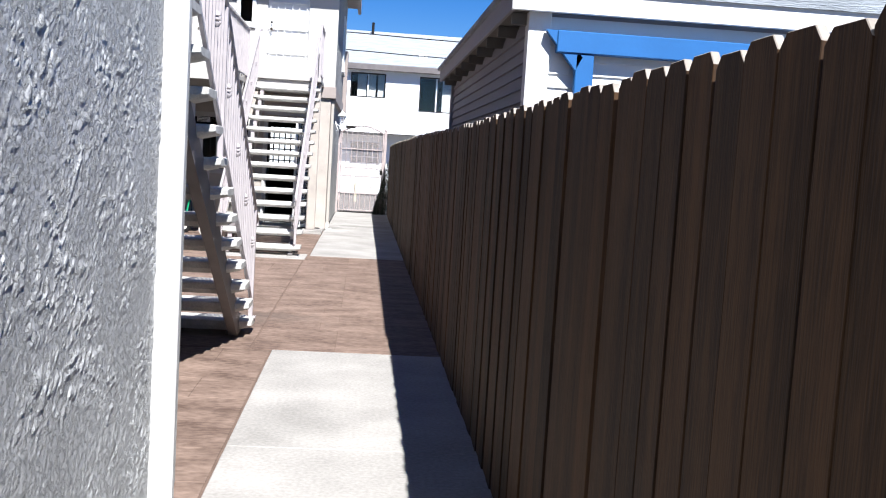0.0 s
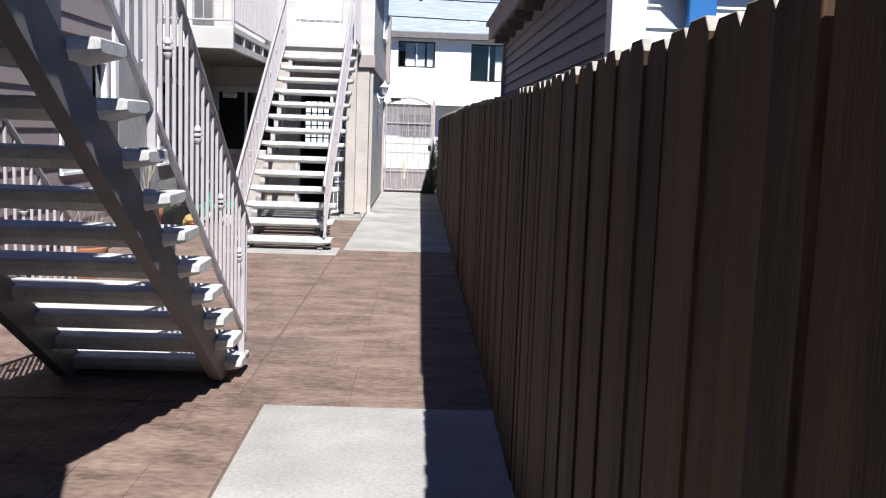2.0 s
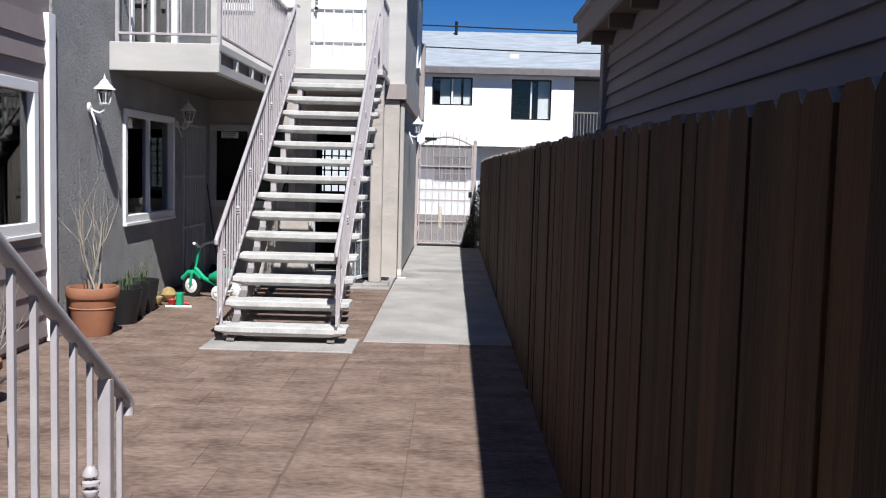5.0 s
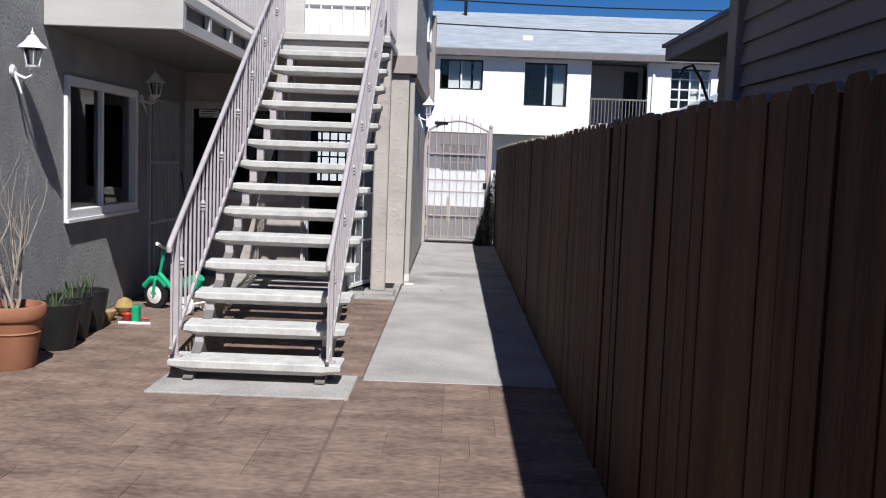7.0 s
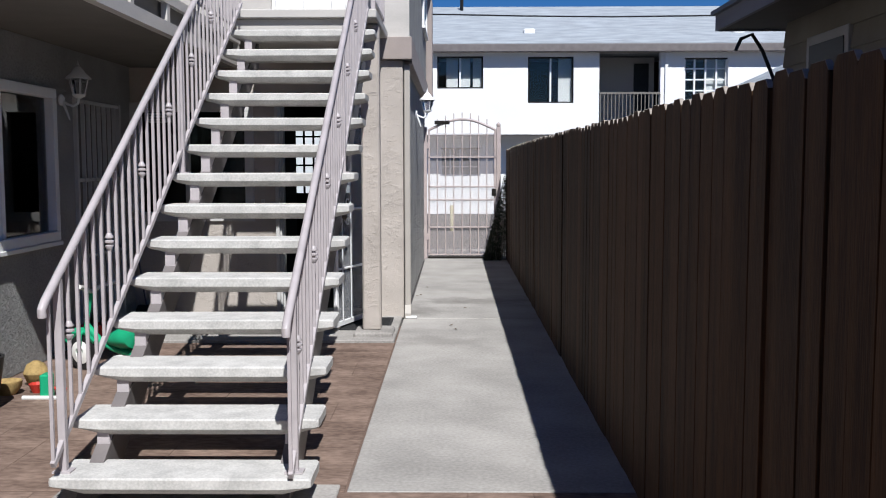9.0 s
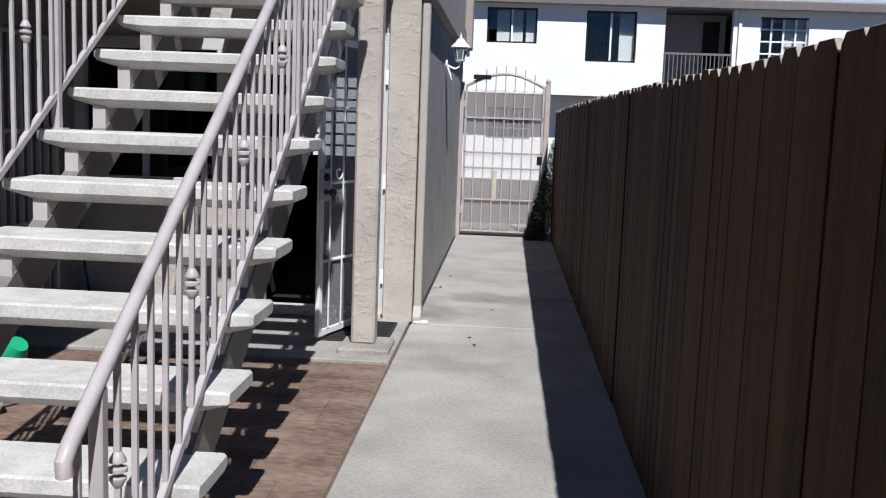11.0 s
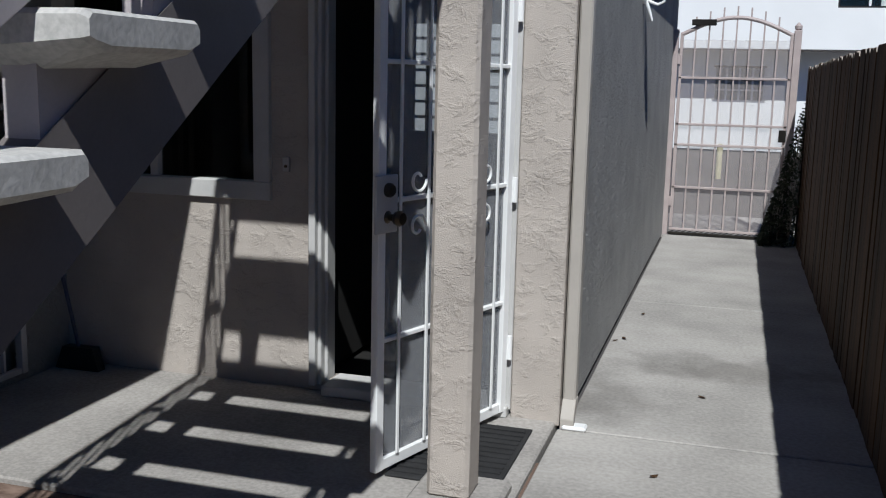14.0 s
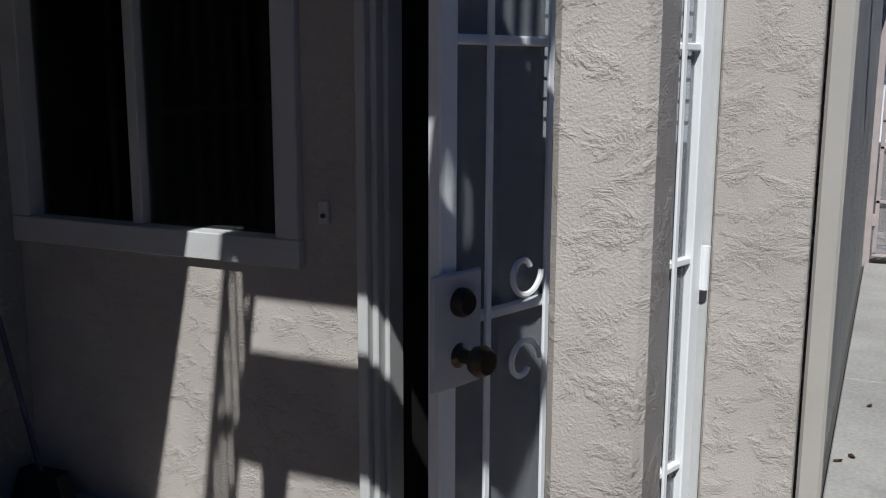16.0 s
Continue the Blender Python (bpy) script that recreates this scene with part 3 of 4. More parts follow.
solo("porch_post", box(-0.870, 17.61, 0.055, -0.712, 17.77, 2.699, 0.014), STUCCO_BEIGE, "beige stucco-covered porch post", "post", "structure")
solo("porch_post_near", box(-0.74, 3.745, 0.0, -0.59, 3.89, 2.45, 0.012), STUCCO_POST, "pale stucco-covered porch post by the near stair", "post", "structure")

# ---- landings and balcony ----
solo("landing", box(-1.88, 17.34, 2.55, -0.885, 18.695, 2.699, 0.006), STUCCO_PALE, "pale landing slab at the stair head", "landing", "structure")
solo("landing_cap", box(-1.90, 17.29, 2.70, -0.705, 18.695, 2.772, 0.008), STUCCO_PALE, "pale overhanging cap board of the landing", "landing", "structure")
solo("landing_near", box(-2.1, 2.41, 2.45, -0.62, 3.70, 2.63, 0.008), STUCCO_PALE, "pale landing slab above the near stair", "landing", "structure")
solo("balcony_deck", box(-3.21, 14.70, 2.44, -2.20, 18.69, 2.70, 0.006), SOFFIT, "balcony deck with its underside darkened for shade", "balcony", "structure")
solo("balcony_fascia", box(-3.215, 14.66, 2.44, -2.13, 14.698, 2.72, 0.006), STUCCO_PALE, "pale plastered fascia of the balcony", "balcony", "structure")
bm = bmesh.new()
bm_box(bm, -2.195, 14.70, 2.44, -2.13, 18.69, 2.53)
bm_box(bm, -2.17, 14.70, 2.66, -2.13, 18.69, 2.73)
for y in (14.70, 15.5, 16.3, 17.1, 17.9, 18.6):
    bm_box(bm, -2.18, y, 2.531, -2.135, y + 0.07, 2.659)
solo("balcony_edge", bm, STUCCO_PALE, "pale slotted edge beam of the balcony", "balcony", "structure")


def rail_run(name, label, p0, p1, z0, z1, step=0.115):
    """A straight level railing with square bars."""
    t = thing(name, label, "railing", (p0[0], p0[1], z0 - 0.1))
    d = Vector((p1[0] - p0[0], p1[1] - p0[1], 0))
    n = max(1, int(d.length / step))
    along_x = abs(d.x) > abs(d.y)

    def bar(z, h, w):
        return box(min(0, d.x) - (0 if along_x else w / 2), min(0, d.y) - (w / 2 if along_x else 0), z - z0 + 0.1,
                   max(0, d.x) + (0 if along_x else w / 2), max(0, d.y) + (w / 2 if along_x else 0), z - z0 + 0.1 + h, 0.003)
    part("handrail", bar(z1 - 0.035, 0.035, 0.045), RAILPAINT, t)
    part("bottom_rail", bar(z0, 0.025, 0.03), RAILPAINT, t)
    me = to_mesh("baluster", box(-0.008, -0.008, 0, 0.008, 0.008, z1 - z0 - 0.055, 0.001), RAILPAINT)
    for i in range(n + 1):
        q = d * (i / n)
        share("baluster", me, t, pose(q.x, q.y, 0.122))
    for q in (Vector((0, 0, 0)), d):
        part("post", box(q.x - 0.018, q.y - 0.018, 0.02, q.x + 0.018, q.y + 0.018, z1 - z0 + 0.1, 0.002), RAILPAINT, t)
    return t


rail_run("balcony_railing", "white metal balcony railing with square bars", (-3.16, 14.74), (-2.15, 14.74), 2.80, 3.72)
rail_run("balcony_railing", "white metal balcony railing with square bars", (-2.15, 14.76), (-2.15, 18.6), 2.80, 3.72)
rail_run("landing_railing", "white metal railing at the landing's edge", (-0.735, 17.34), (-0.735, 18.40), 2.84, 3.70)

# small back window of the dim room, backed by a glowing sheet as daylight
bw = thing("window_9", "small gridded back window of the dim room", "window")
bw["kind"] = "structure"
for k in range(9):
    x = -2.42 + 0.125 * k
    part("muntin", box(x - 0.012, 22.02, 1.12, x + 0.012, 22.06, 1.995), SHADE_BLACK, bw)
for k in range(8):
    z = 1.12 + 0.125 * k
    part("muntin", box(-2.42, 22.015, z - 0.012, -1.42, 22.019, z + 0.012), SHADE_BLACK, bw)
# emission on this sheet stands in for the daylight beyond the grid
glow = bpy.data.materials.new("daylight_glow")
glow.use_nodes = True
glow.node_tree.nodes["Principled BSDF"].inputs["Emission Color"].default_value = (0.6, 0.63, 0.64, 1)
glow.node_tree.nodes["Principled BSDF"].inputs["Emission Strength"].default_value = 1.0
solo("backdrop", box(-3.0, 22.6, 0.6, -0.9, 22.62, 2.45), glow, "plain glowing sheet standing for daylight outside the back window", "backdrop", "structure")
# paper notice in the porch window
nt_ = thing("notice", "small white paper notice in the porch window", "notice", (-2.95, 18.735, 1.96))
part("paper", box(-0.12, 0.0, -0.045, 0.12, 0.002, 0.045), WHITE, nt_)
for k in range(3):
    part("text_bar", box(-0.10, -0.002, 0.020 - k * 0.028, 0.09 - 0.02 * k, -0.0005, 0.030 - k * 0.028), BLACK, nt_)
# broom leaning in the porch corner
br_ = thing("broom", "dark blue-handled broom leaning in the porch corner", "broom", (-3.07, 18.58, 0.022))
part("handle", bm_tube(bmesh.new(), [(0.0, 0.0, 0.10), (-0.12, -0.15, 1.24)], 0.010, 8), BROOMPAINT, br_, smooth=True)
part("brush", bm_prism(bmesh.new(), [(-0.13, 0.0), (0.13, 0.0), (0.10, 0.12), (-0.08, 0.12)], -0.03, 0.03, "y"), BLACK, br_)


# ---- stairs ----
WIDE, STEPS = 1.135, 14


def tread_mesh():
    """Precast tread: deep rounded nose, underside tapering to the back."""
    bm = bmesh.new()
    prof = [(0.0, -0.048), (0.0, -0.008), (0.008, 0.0), (0.277, 0.0), (0.285, -0.008), (0.285, -0.045), (0.255, -0.080), (0.050, -0.084), (0.012, -0.060)]
    rings = []
    for x, deep, inset in ((0.0, 0.3, 0.95), (0.010, 0.45, 1.0), (0.13, 1.0, 1.0), (WIDE - 0.13, 1.0, 1.0), (WIDE - 0.010, 0.45, 1.0), (WIDE, 0.3, 0.95)):
        rings.append([bm.verts.new((x, 0.13 + (u - 0.13) * inset, (v if v > -0.03 else -0.03 + (v + 0.03) * deep) - (0.006 if inset < 1 and v > -0.03 else 0))) for u, v in prof])
    n = len(prof)
    for a, b in zip(rings, rings[1:]):
        for i in range(n):
            bm.faces.new((a[i], a[(i + 1) % n], b[(i + 1) % n], b[i]))
    bm.faces.new(rings[0][::-1])
    bm.faces.new(rings[-1])
    return to_mesh("tread", bm, PRECAST)


def knuckle_mesh():
    bm = bmesh.new()
    bm_turned(bm, [(0.009, -0.044), (0.012, -0.040), (0.021, -0.024), (0.021, -0.019), (0.010, -0.014), (0.010, -0.009), (0.024, -0.004), (0.024, 0.004), (0.010, 0.009), (0.010, 0.014), (0.021, 0.019), (0.021, 0.024), (0.012, 0.040), (0.009, 0.044)], 10)
    return to_mesh("knuckle", bm, RAILPAINT, True)


def staircase(label, RISE, RUN, Z1):
    """Open flight: precast treads on two deep steel stringers, a railing on each side."""
    t = thing("staircase", label, "staircase", group="open stairs of the court")
    tm = tread_mesh()
    DEEP = 0.212
    slope = RISE / RUN
    for k in range(STEPS):
        share("tread", tm, t, pose(random.uniform(-0.004, 0.004), k * RUN, Z1 + k * RISE, 0, random.uniform(-0.15, 0.15), 0))
    top = STEPS * RUN
    for x in (0.10, 0.970):
        bm = bmesh.new()
        z = lambda y: Z1 - 0.066 + (y - 0.25) * slope
        bm_prism(bm, [(0.03, 0.01), (0.24, 0.01), (0.36, max(0.012, z(0.36) - DEEP)), (top + 0.02, z(top) - DEEP), (top + 0.02, z(top)), (0.03, max(0.02, z(0.03)))], x, x + 0.065, "x")
        part("stringer", bm, STEEL, t, "grey steel stringer")
        # triangles in pale rail paint stand for sun patches along the stringer
        br = bmesh.new()
        bm_prism(br, [(0.035, -0.06), (0.245, -0.06), (0.035, -0.205)], 0.004, 0.061, "x")
        bme = to_mesh("sun_patch_bracket", br, RAILPAINT)
        for k in range(1, STEPS):
            share("sun_patch_bracket", bme, t, pose(x, k * RUN, Z1 + k * RISE + 0.001))
    km = knuckle_mesh()
    for x, low, high in ((0.035, 0.075, 0.80), (1.055, 0.03, 0.72)):
        y0, y1 = -0.02, top - 0.02
        zb = lambda y: Z1 + low + y * slope
        zt = lambda y: Z1 + high + y * slope
        bm = bmesh.new()
        bm_tube(bm, [(x, y0 - 0.05, zt(y0) - 0.075), (x, y0 - 0.055, zt(y0) - 0.045), (x, y0 - 0.03, zt(y0) - 0.02), (x, y0, zt(y0)), (x, y1, zt(y1)), (x, y1 + 0.25, zt(y1) + 0.02)], 0.019, 10)
        part("handrail", bm, RAILPAINT, t, smooth=True)
        bm = bmesh.new()
        ang = math.atan(slope)
        ln = (y1 - y0) / math.cos(ang)
        bm_box(bm, x - 0.011, 0, -0.016, x + 0.011, ln, 0.016, pose(0, y0, zb(y0), math.degrees(ang), 0, 0))
        part("bottom_rail", soften(bm, 0.003), RAILPAINT, t)
        part("newel", box(x - 0.017, y0 + 0.10, Z1 - 0.001, x + 0.017, y0 + 0.134, zt(y0 + 0.11) - 0.005, 0.003), RAILPAINT, t)
        mid = 7 * RUN + 0.1
        part("newel", box(x - 0.017, mid, Z1 + 7 * RISE, x + 0.017, mid + 0.034, zt(mid) - 0.005, 0.003), RAILPAINT, t)
        length = high - low - 0.02
        sm = to_mesh("baluster", box(-0.0075, -0.0075, 0, 0.0075, 0.0075, length, 0.001), RAILPAINT)
        n = int((y1 - y0) / 0.108)
        for i in range(n + 1):
            y = y0 + 0.01 + i * 0.108
            ob = share("baluster", sm, t, pose(x, y, zb(y) + 0.005))
            if i % 5 == 2:
                k = share("knuckle", km, ob, pose(0, 0, length * 0.56))
        for y in (y0 + 0.117, mid + 0.017):
            bm = bmesh.new()
            bm_box(bm, x - 0.04, y - 0.035, Z1 + (0 if y < 1 else 7 * RISE), x + 0.04, y + 0.035, Z1 + (0 if y < 1 else 7 * RISE) + 0.008)
            part("foot_plate", bm, RAILPAINT, t)
    return t


s2 = staircase("open staircase of precast concrete treads with mauve-white metal rails", 0.185, 0.281, 0.14)
s2.matrix_basis = pose(-1.825, 13.27, 0.012)
s1 = staircase("open staircase of precast concrete treads by the start of the court", 0.1797, 0.2773, 0.115)
s1.matrix_basis = pose(-0.664, 7.60, 0.0, 0, 0, 180)

# ---- fence ----
fence = thing("fence", "tall brown-stained dog-eared board fence", "fence", (0.78, 0, 0))
rngf = random.Random(11)
BOARDS = []
for w in (0.138, 0.140, 0.136):
    bm = bmesh.new()
    h = 1.66
    bm_prism(bm, [(0.0015, -0.16), (w - 0.0015, -0.16), (w - 0.0015, h - 0.024), (w - 0.024, h), (0.024, h), (0.0015, h - 0.024)], 0.0, 0.017, "y")
    soften(bm, 0.0015)
    me = to_mesh("board", bm, FENCE)
    me.materials.append(ENDGRAIN)
    # upward faces get the pale glare colour
    for f in me.polygons:
        f.material_index = 1 if f.normal.z > 0.3 else 0
    BOARDS.append((w, me))
y, i = -3.5, 0
while y < 24.85:
    w, me = BOARDS[rngf.randrange(3)]
    lift = 0.008 * math.sin(y * 0.7) + rngf.uniform(-0.008, 0.008) + min(0.095, -0.02 + 0.0070 * y)
    m = Matrix.Translation((rngf.uniform(-0.004, 0.004), y, lift)) @ Matrix.Rotation(radians(90 + rngf.uniform(-1.6, 1.6)), 4, "Z") @ Matrix.Rotation(radians(rngf.uniform(-0.25, 0.25)), 4, "Y")
    share("board", me, fence, m)
    y += w + rngf.uniform(0.0, 0.005)
for z in (0.35, 0.95, 1.45):
    part("rail", box(0.008, -3.5, z, 0.05, 24.85, z + 0.085, 0.004), FENCE, fence)
pm = to_mesh("post", box(0.052, -0.045, -0.02, 0.14, 0.045, 1.6, 0.005), FENCE)
for k in range(13):
    share("post", pm, fence, pose(0, -3.3 + k * 2.33, 0))

# ---- gate ----
gate = thing("gate", "pinkish metal security gate with an arched top", "gate", (0.0, 24.8, 0.0))
for x in (-0.535, 0.640):
    part("gate_post", box(x - 0.035, -0.035, -0.02, x + 0.035, 0.035, 2.10, 0.004), GATEPAINT, gate)
arch = [(-0.47 + 0.0482 * i, 0.0, 2.05 + 0.17 * math.sin(math.pi * i / 22)) for i in range(23)]
part("arch", bm_tube(bmesh.new(), arch, 0.02, 8), GATEPAINT, gate, smooth=True)
for z in (0.06, 0.50, 0.94, 1.15, 1.62):
    part("gate_rail", box(-0.485, -0.016, z - 0.012, 0.60, 0.016, z + 0.012, 0.003), GATEPAINT, gate)
for x in (-0.47, 0.586):
    part("stile", box(x - 0.016, -0.016, 0.08, x + 0.016, 0.016, 2.07, 0.003), GATEPAINT, gate)
for i in range(1, 8):
    x = -0.47 + 1.056 * i / 8
    top = 2.05 + 0.17 * math.sin(math.pi * i / 8) + 0.11
    bm = bmesh.new()
    bm_box(bm, x - 0.008, -0.008, 0.05, x + 0.008, 0.008, top)
    part("picket", bm, GATEPAINT, gate)
part("screen", box(-0.46, 0.020, 0.08, 0.58, 0.022, 2.0), GATESCREEN, gate, "fine see-through mesh")
part("gate_closer", box(-0.38, -0.05, 2.14, -0.14, -0.005, 2.20, 0.006), DARKMETAL, gate, "dark door closer")
part("latch", box(0.53, -0.04, 1.00, 0.60, -0.018, 1.12, 0.006), DARKMETAL, gate, "dark latch box")
part("finial", bm_turned(bmesh.new(), [(0.02, 2.10), (0.034, 2.112), (0.036, 2.14), (0.02, 2.16), (0.005, 2.175)], 10, Matrix.Translation((0.64, 0, 0))), GATEPAINT, gate)
for x in (-0.50,):
    for z in (0.3, 1.75):
        part("hinge", box(x - 0.02, -0.03, z, x + 0.03, 0.0, z + 0.1, 0.004), GATEPAINT, gate)
part("threshold", box(-0.49, -0.02, 0.0, 0.60, 0.02, 0.03, 0.004), DARKMETAL, gate, "dark threshold strip")
for k in range(18):
    part("threshold_bar", bm_tube(bmesh.new(), [(-0.48 + k * 0.06, -0.012, 0.028), (-0.42 + k * 0.06, -0.012, 0.052)], 0.005, 5), DARKMETAL, gate)
solo("gate_side_post", box(-0.60, 24.72, 0.0, -0.563, 24.9, 2.02, 0.004), TRIM, "brown timber post beside the gate", "post", "structure")

# ---- open doorway, its frame and the screen door ----
df = thing("door_1", "stepped off-white door frame of the open doorway", "door frame")
df["kind"] = "structure"
for x0, x1, yy in ((-1.81, -1.775, 18.655), (-1.775, -1.755, 18.685), (-1.755, -1.738, 18.725), (-0.846, -0.792, 18.645)):
    part("jamb", box(x0, yy, 0.05, x1, 18.82, 2.12, 0.004), OFFWHITE, df)
part("head", box(-1.81, 18.655, 2.121, -0.792, 18.82, 2.18, 0.004), OFFWHITE, df)
part("threshold", box(-1.72, 18.60, 0.023, -0.80, 18.83, 0.075, 0.006), OFFWHITE, df)
inner = thing("door_2", "inner door standing open into the room, near-black for indoor shade", "door", (-1.815, 18.87, 0.08))
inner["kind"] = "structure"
part("leaf", box(0.0, 0.0, 0.0, 0.04, 0.86, 2.0, 0.004), SHADE_BLACK, inner)

sd = thing("security_door", "white metal security screen door standing open", "door", (-0.822, 18.622, 0.0))
sd.rotation_euler = (0, 0, radians(71.0))
L = 0.932
B, TZ = 0.055, 2.075
for a, b in ((-L, -L + 0.045), (-0.045, 0.0)):
    part("stile", box(a, -0.016, B, b, 0.016, TZ, 0.003), WHITE, sd)
for z in (B, 0.56, 1.09, 1.60, TZ - 0.045):
    h = 0.045 if z in (B, TZ - 0.045) else 0.018
    part("cross_rail", box(-L + 0.046, -0.012, z, -0.046, 0.012, z + h, 0.003), WHITE, sd)
for q in (0.10, 0.31, 0.69, 0.90):
    x = -L + 0.045 + (L - 0.09) * q
    part("bar", box(x - 0.008, -0.020, B + 0.046, x + 0.008, -0.0125, TZ - 0.046, 0.002), WHITE, sd)
part("screen", box(-L + 0.04, 0.004, B + 0.04, -0.04, 0.006, TZ - 0.04), DOORSCREEN, sd, "grey woven screen")
lock = part("lock_box", box(-L - 0.030, -0.028, 0.985, -L + 0.100, -0.0165, 1.20, 0.004), OFFWHITE, sd, "grey-white lock plate")
part("deadbolt", bm_turned(bmesh.new(), [(0.027, 0.0), (0.027, 0.012), (0.020, 0.022)], 16, pose(-L + 0.040, -0.028, 1.145, 90)), DARKMETAL, lock, "dark round deadbolt", True)
part("knob", bm_turned(bmesh.new(), [(0.024, 0.0), (0.014, 0.008), (0.013, 0.03), (0.026, 0.04), (0.030, 0.055), (0.022, 0.07)], 16, pose(-L + 0.040, -0.028, 1.045, 90)), BRASS, lock, "bronze door knob", True)


def scroll(x, z, s, flip):
    pts = []
    for i in range(30):
        a = i / 29 * 3.6 * math.pi * 0.5
        r = 0.052 * (1 - 0.62 * i / 29)
        pts.append((x + s * r * math.cos(a), -0.026, z + flip * r * math.sin(a)))
    return bm_tube(bmesh.new(), pts, 0.006, 6)


for x, s in ((-L + 0.225, 1), (-0.235, -1)):
    for z, fl in ((1.17, -1), (0.99, 1)):
        part("scroll", scroll(x, z, s, fl), WHITE, sd, smooth=True)
for z in (0.30, 1.02, 1.80):
    part("hinge", bm_turned(bmesh.new(), [(0.012, z), (0.012, z + 0.11)], 10, Matrix.Translation((0.006, -0.022, 0))), WHITE, sd)

# upper white door with its bars
ud = thing("door_3", "white upper door with a barred screen", "door", (-1.44, 18.74, 2.73))
ud["kind"] = "structure"
part("leaf", box(-0.39, 0.0, 0.0, 0.39, 0.045, 2.04, 0.004), WHITE, ud)
for q in (-0.34, -0.2, -0.07, 0.07, 0.2, 0.34):
    part("bar", box(q - 0.008, -0.03, 0.04, q + 0.008, -0.014, 2.0, 0.002), WHITE, ud)
for z in (0.02, 0.55, 1.0, 1.5, 1.98):
    part("cross_rail", box(-0.38, -0.035, z, 0.38, -0.012, z + 0.03, 0.002), WHITE, ud)
part("knob", bm_turned(bmesh.new(), [(0.02, 0), (0.014, 0.02), (0.028, 0.04), (0.02, 0.06)], 12, pose(-0.31, -0.035, 1.0, 90)), BRASS, ud, smooth=True)
part("deadbolt", bm_turned(bmesh.new(), [(0.024, 0), (0.02, 0.02)], 12, pose(-0.31, -0.035, 1.13, 90)), DARKMETAL, ud)

# barred door under the balcony
bd = thing("door_4", "pale barred security door under the balcony", "door", (-3.21, 17.26, 0.06))
bd["kind"] = "structure"
# leaf borrows the dark soffit paint as shade behind the pale bars
part("leaf", box(-0.10, 0.02, 0.0, -0.06, 1.06, 2.0, 0.003), SOFFIT, bd, "inner door leaf, darkened for the shade behind the bars")
for y in (0.0, 1.04):
    part("stile", box(-0.02, y, 0.0, 0.02, y + 0.04, 2.0, 0.003), OFFWHITE, bd)
for z in (0.0, 0.65, 1.3, 1.96):
    part("cross_rail", box(-0.015, 0.041, z, 0.015, 1.039, z + 0.03, 0.003), OFFWHITE, bd)
for k in range(1, 8):
    y = 0.04 + k * 0.125
    part("bar", box(-0.008, y - 0.008, 0.041, 0.024, y + 0.008, 1.959, 0.002), OFFWHITE, bd)

# ---- corner downpipe ----
dp = thing("downpipe", "beige metal downpipe at the wing corner", "downpipe", (-0.524, 18.70, 0.0))
part("pipe", box(-0.029, -0.04, 0.10, 0.029, 0.04, 2.46, 0.008), PIPE, dp)
part("shoe", soften(bm_prism(bmesh.new(), [(-0.045, 0.04), (0.03, 0.10), (0.03, 0.13), (-0.04, 0.13), (-0.09, 0.05), (-0.09, 0.0), (-0.06, 0.0)], -0.029, 0.033, "x"), 0.003), PIPE, dp)
part("splash_cap", box(-0.02, -0.10, 0.0, 0.09, -0.03, 0.022, 0.008), WHITE, dp)


# ---- wall lanterns ----
def lantern(at, turn, label):
    t = thing("wall_lantern", label, "lamp", at, "wall lanterns")
    t.rotation_euler = (0, 0, radians(turn))
    # local x points away from the wall
    part("back_plate", bm_turned(bmesh.new(), [(0.045, 0.0), (0.045, 0.012), (0.03, 0.025)], 16, pose(0, 0, 0, 0, 90, 0)), WHITE, t, smooth=True)
    part("arm", bm_tube(bmesh.new(), [(0.0, 0, 0.0), (0.05, 0, -0.03), (0.10, 0, -0.05), (0.14, 0, -0.03), (0.15, 0, 0.02)], 0.010, 8), WHITE, t, smooth=True)
    part("tail", bm_tube(bmesh.new(), [(0.02, 0, -0.02), (0.05, 0, -0.10), (0.07, 0, -0.16)], [0.012, 0.010, 0.006], 8), WHITE, t, smooth=True)
    part("base_cup", bm_turned(bmesh.new(), [(0.015, 0.0), (0.05, 0.02), (0.055, 0.035)], 8, Matrix.Translation((0.15, 0, 0.01))), WHITE, t)
    part("glass", bm_turned(bmesh.new(), [(0.045, 0.045), (0.075, 0.165)], 6, Matrix.Translation((0.15, 0, 0))), FROST, t, "clear lantern glass")
    for k in range(6):
        a = math.pi / 3 * k
        c, s = math.cos(a), math.sin(a)
        part("rib", bm_tube(bmesh.new(), [(0.15 + 0.047 * c, 0.047 * s, 0.045), (0.15 + 0.078 * c, 0.078 * s, 0.166)], 0.005, 6), WHITE, t)
    part("roof", bm_turned(bmesh.new(), [(0.100, 0.165), (0.098, 0.178), (0.055, 0.215), (0.032, 0.25), (0.018, 0.262)], 12, Matrix.Translation((0.15, 0, 0))), WHITE, t, smooth=True)
    part("finial", bm_turned(bmesh.new(), [(0.008, 0.26), (0.014, 0.275), (0.005, 0.29), (0.002, 0.315)], 8, Matrix.Translation((0.15, 0, 0))), WHITE, t, smooth=True)
    return t


lantern((-3.22, 14.13, 2.04), 0, "white wall lantern on the grey stucco wall")
lantern((-0.55, 21.35, 2.13), 0, "white wall lantern on the side wall above the walkway")
lantern((-3.22, 17.02, 2.02), 0, "dim wall lantern beside the barred door")

# door bell
bell = thing("doorbell", "small beige doorbell button on the stucco wall", "doorbell", (-1.94, 18.70, 1.13))
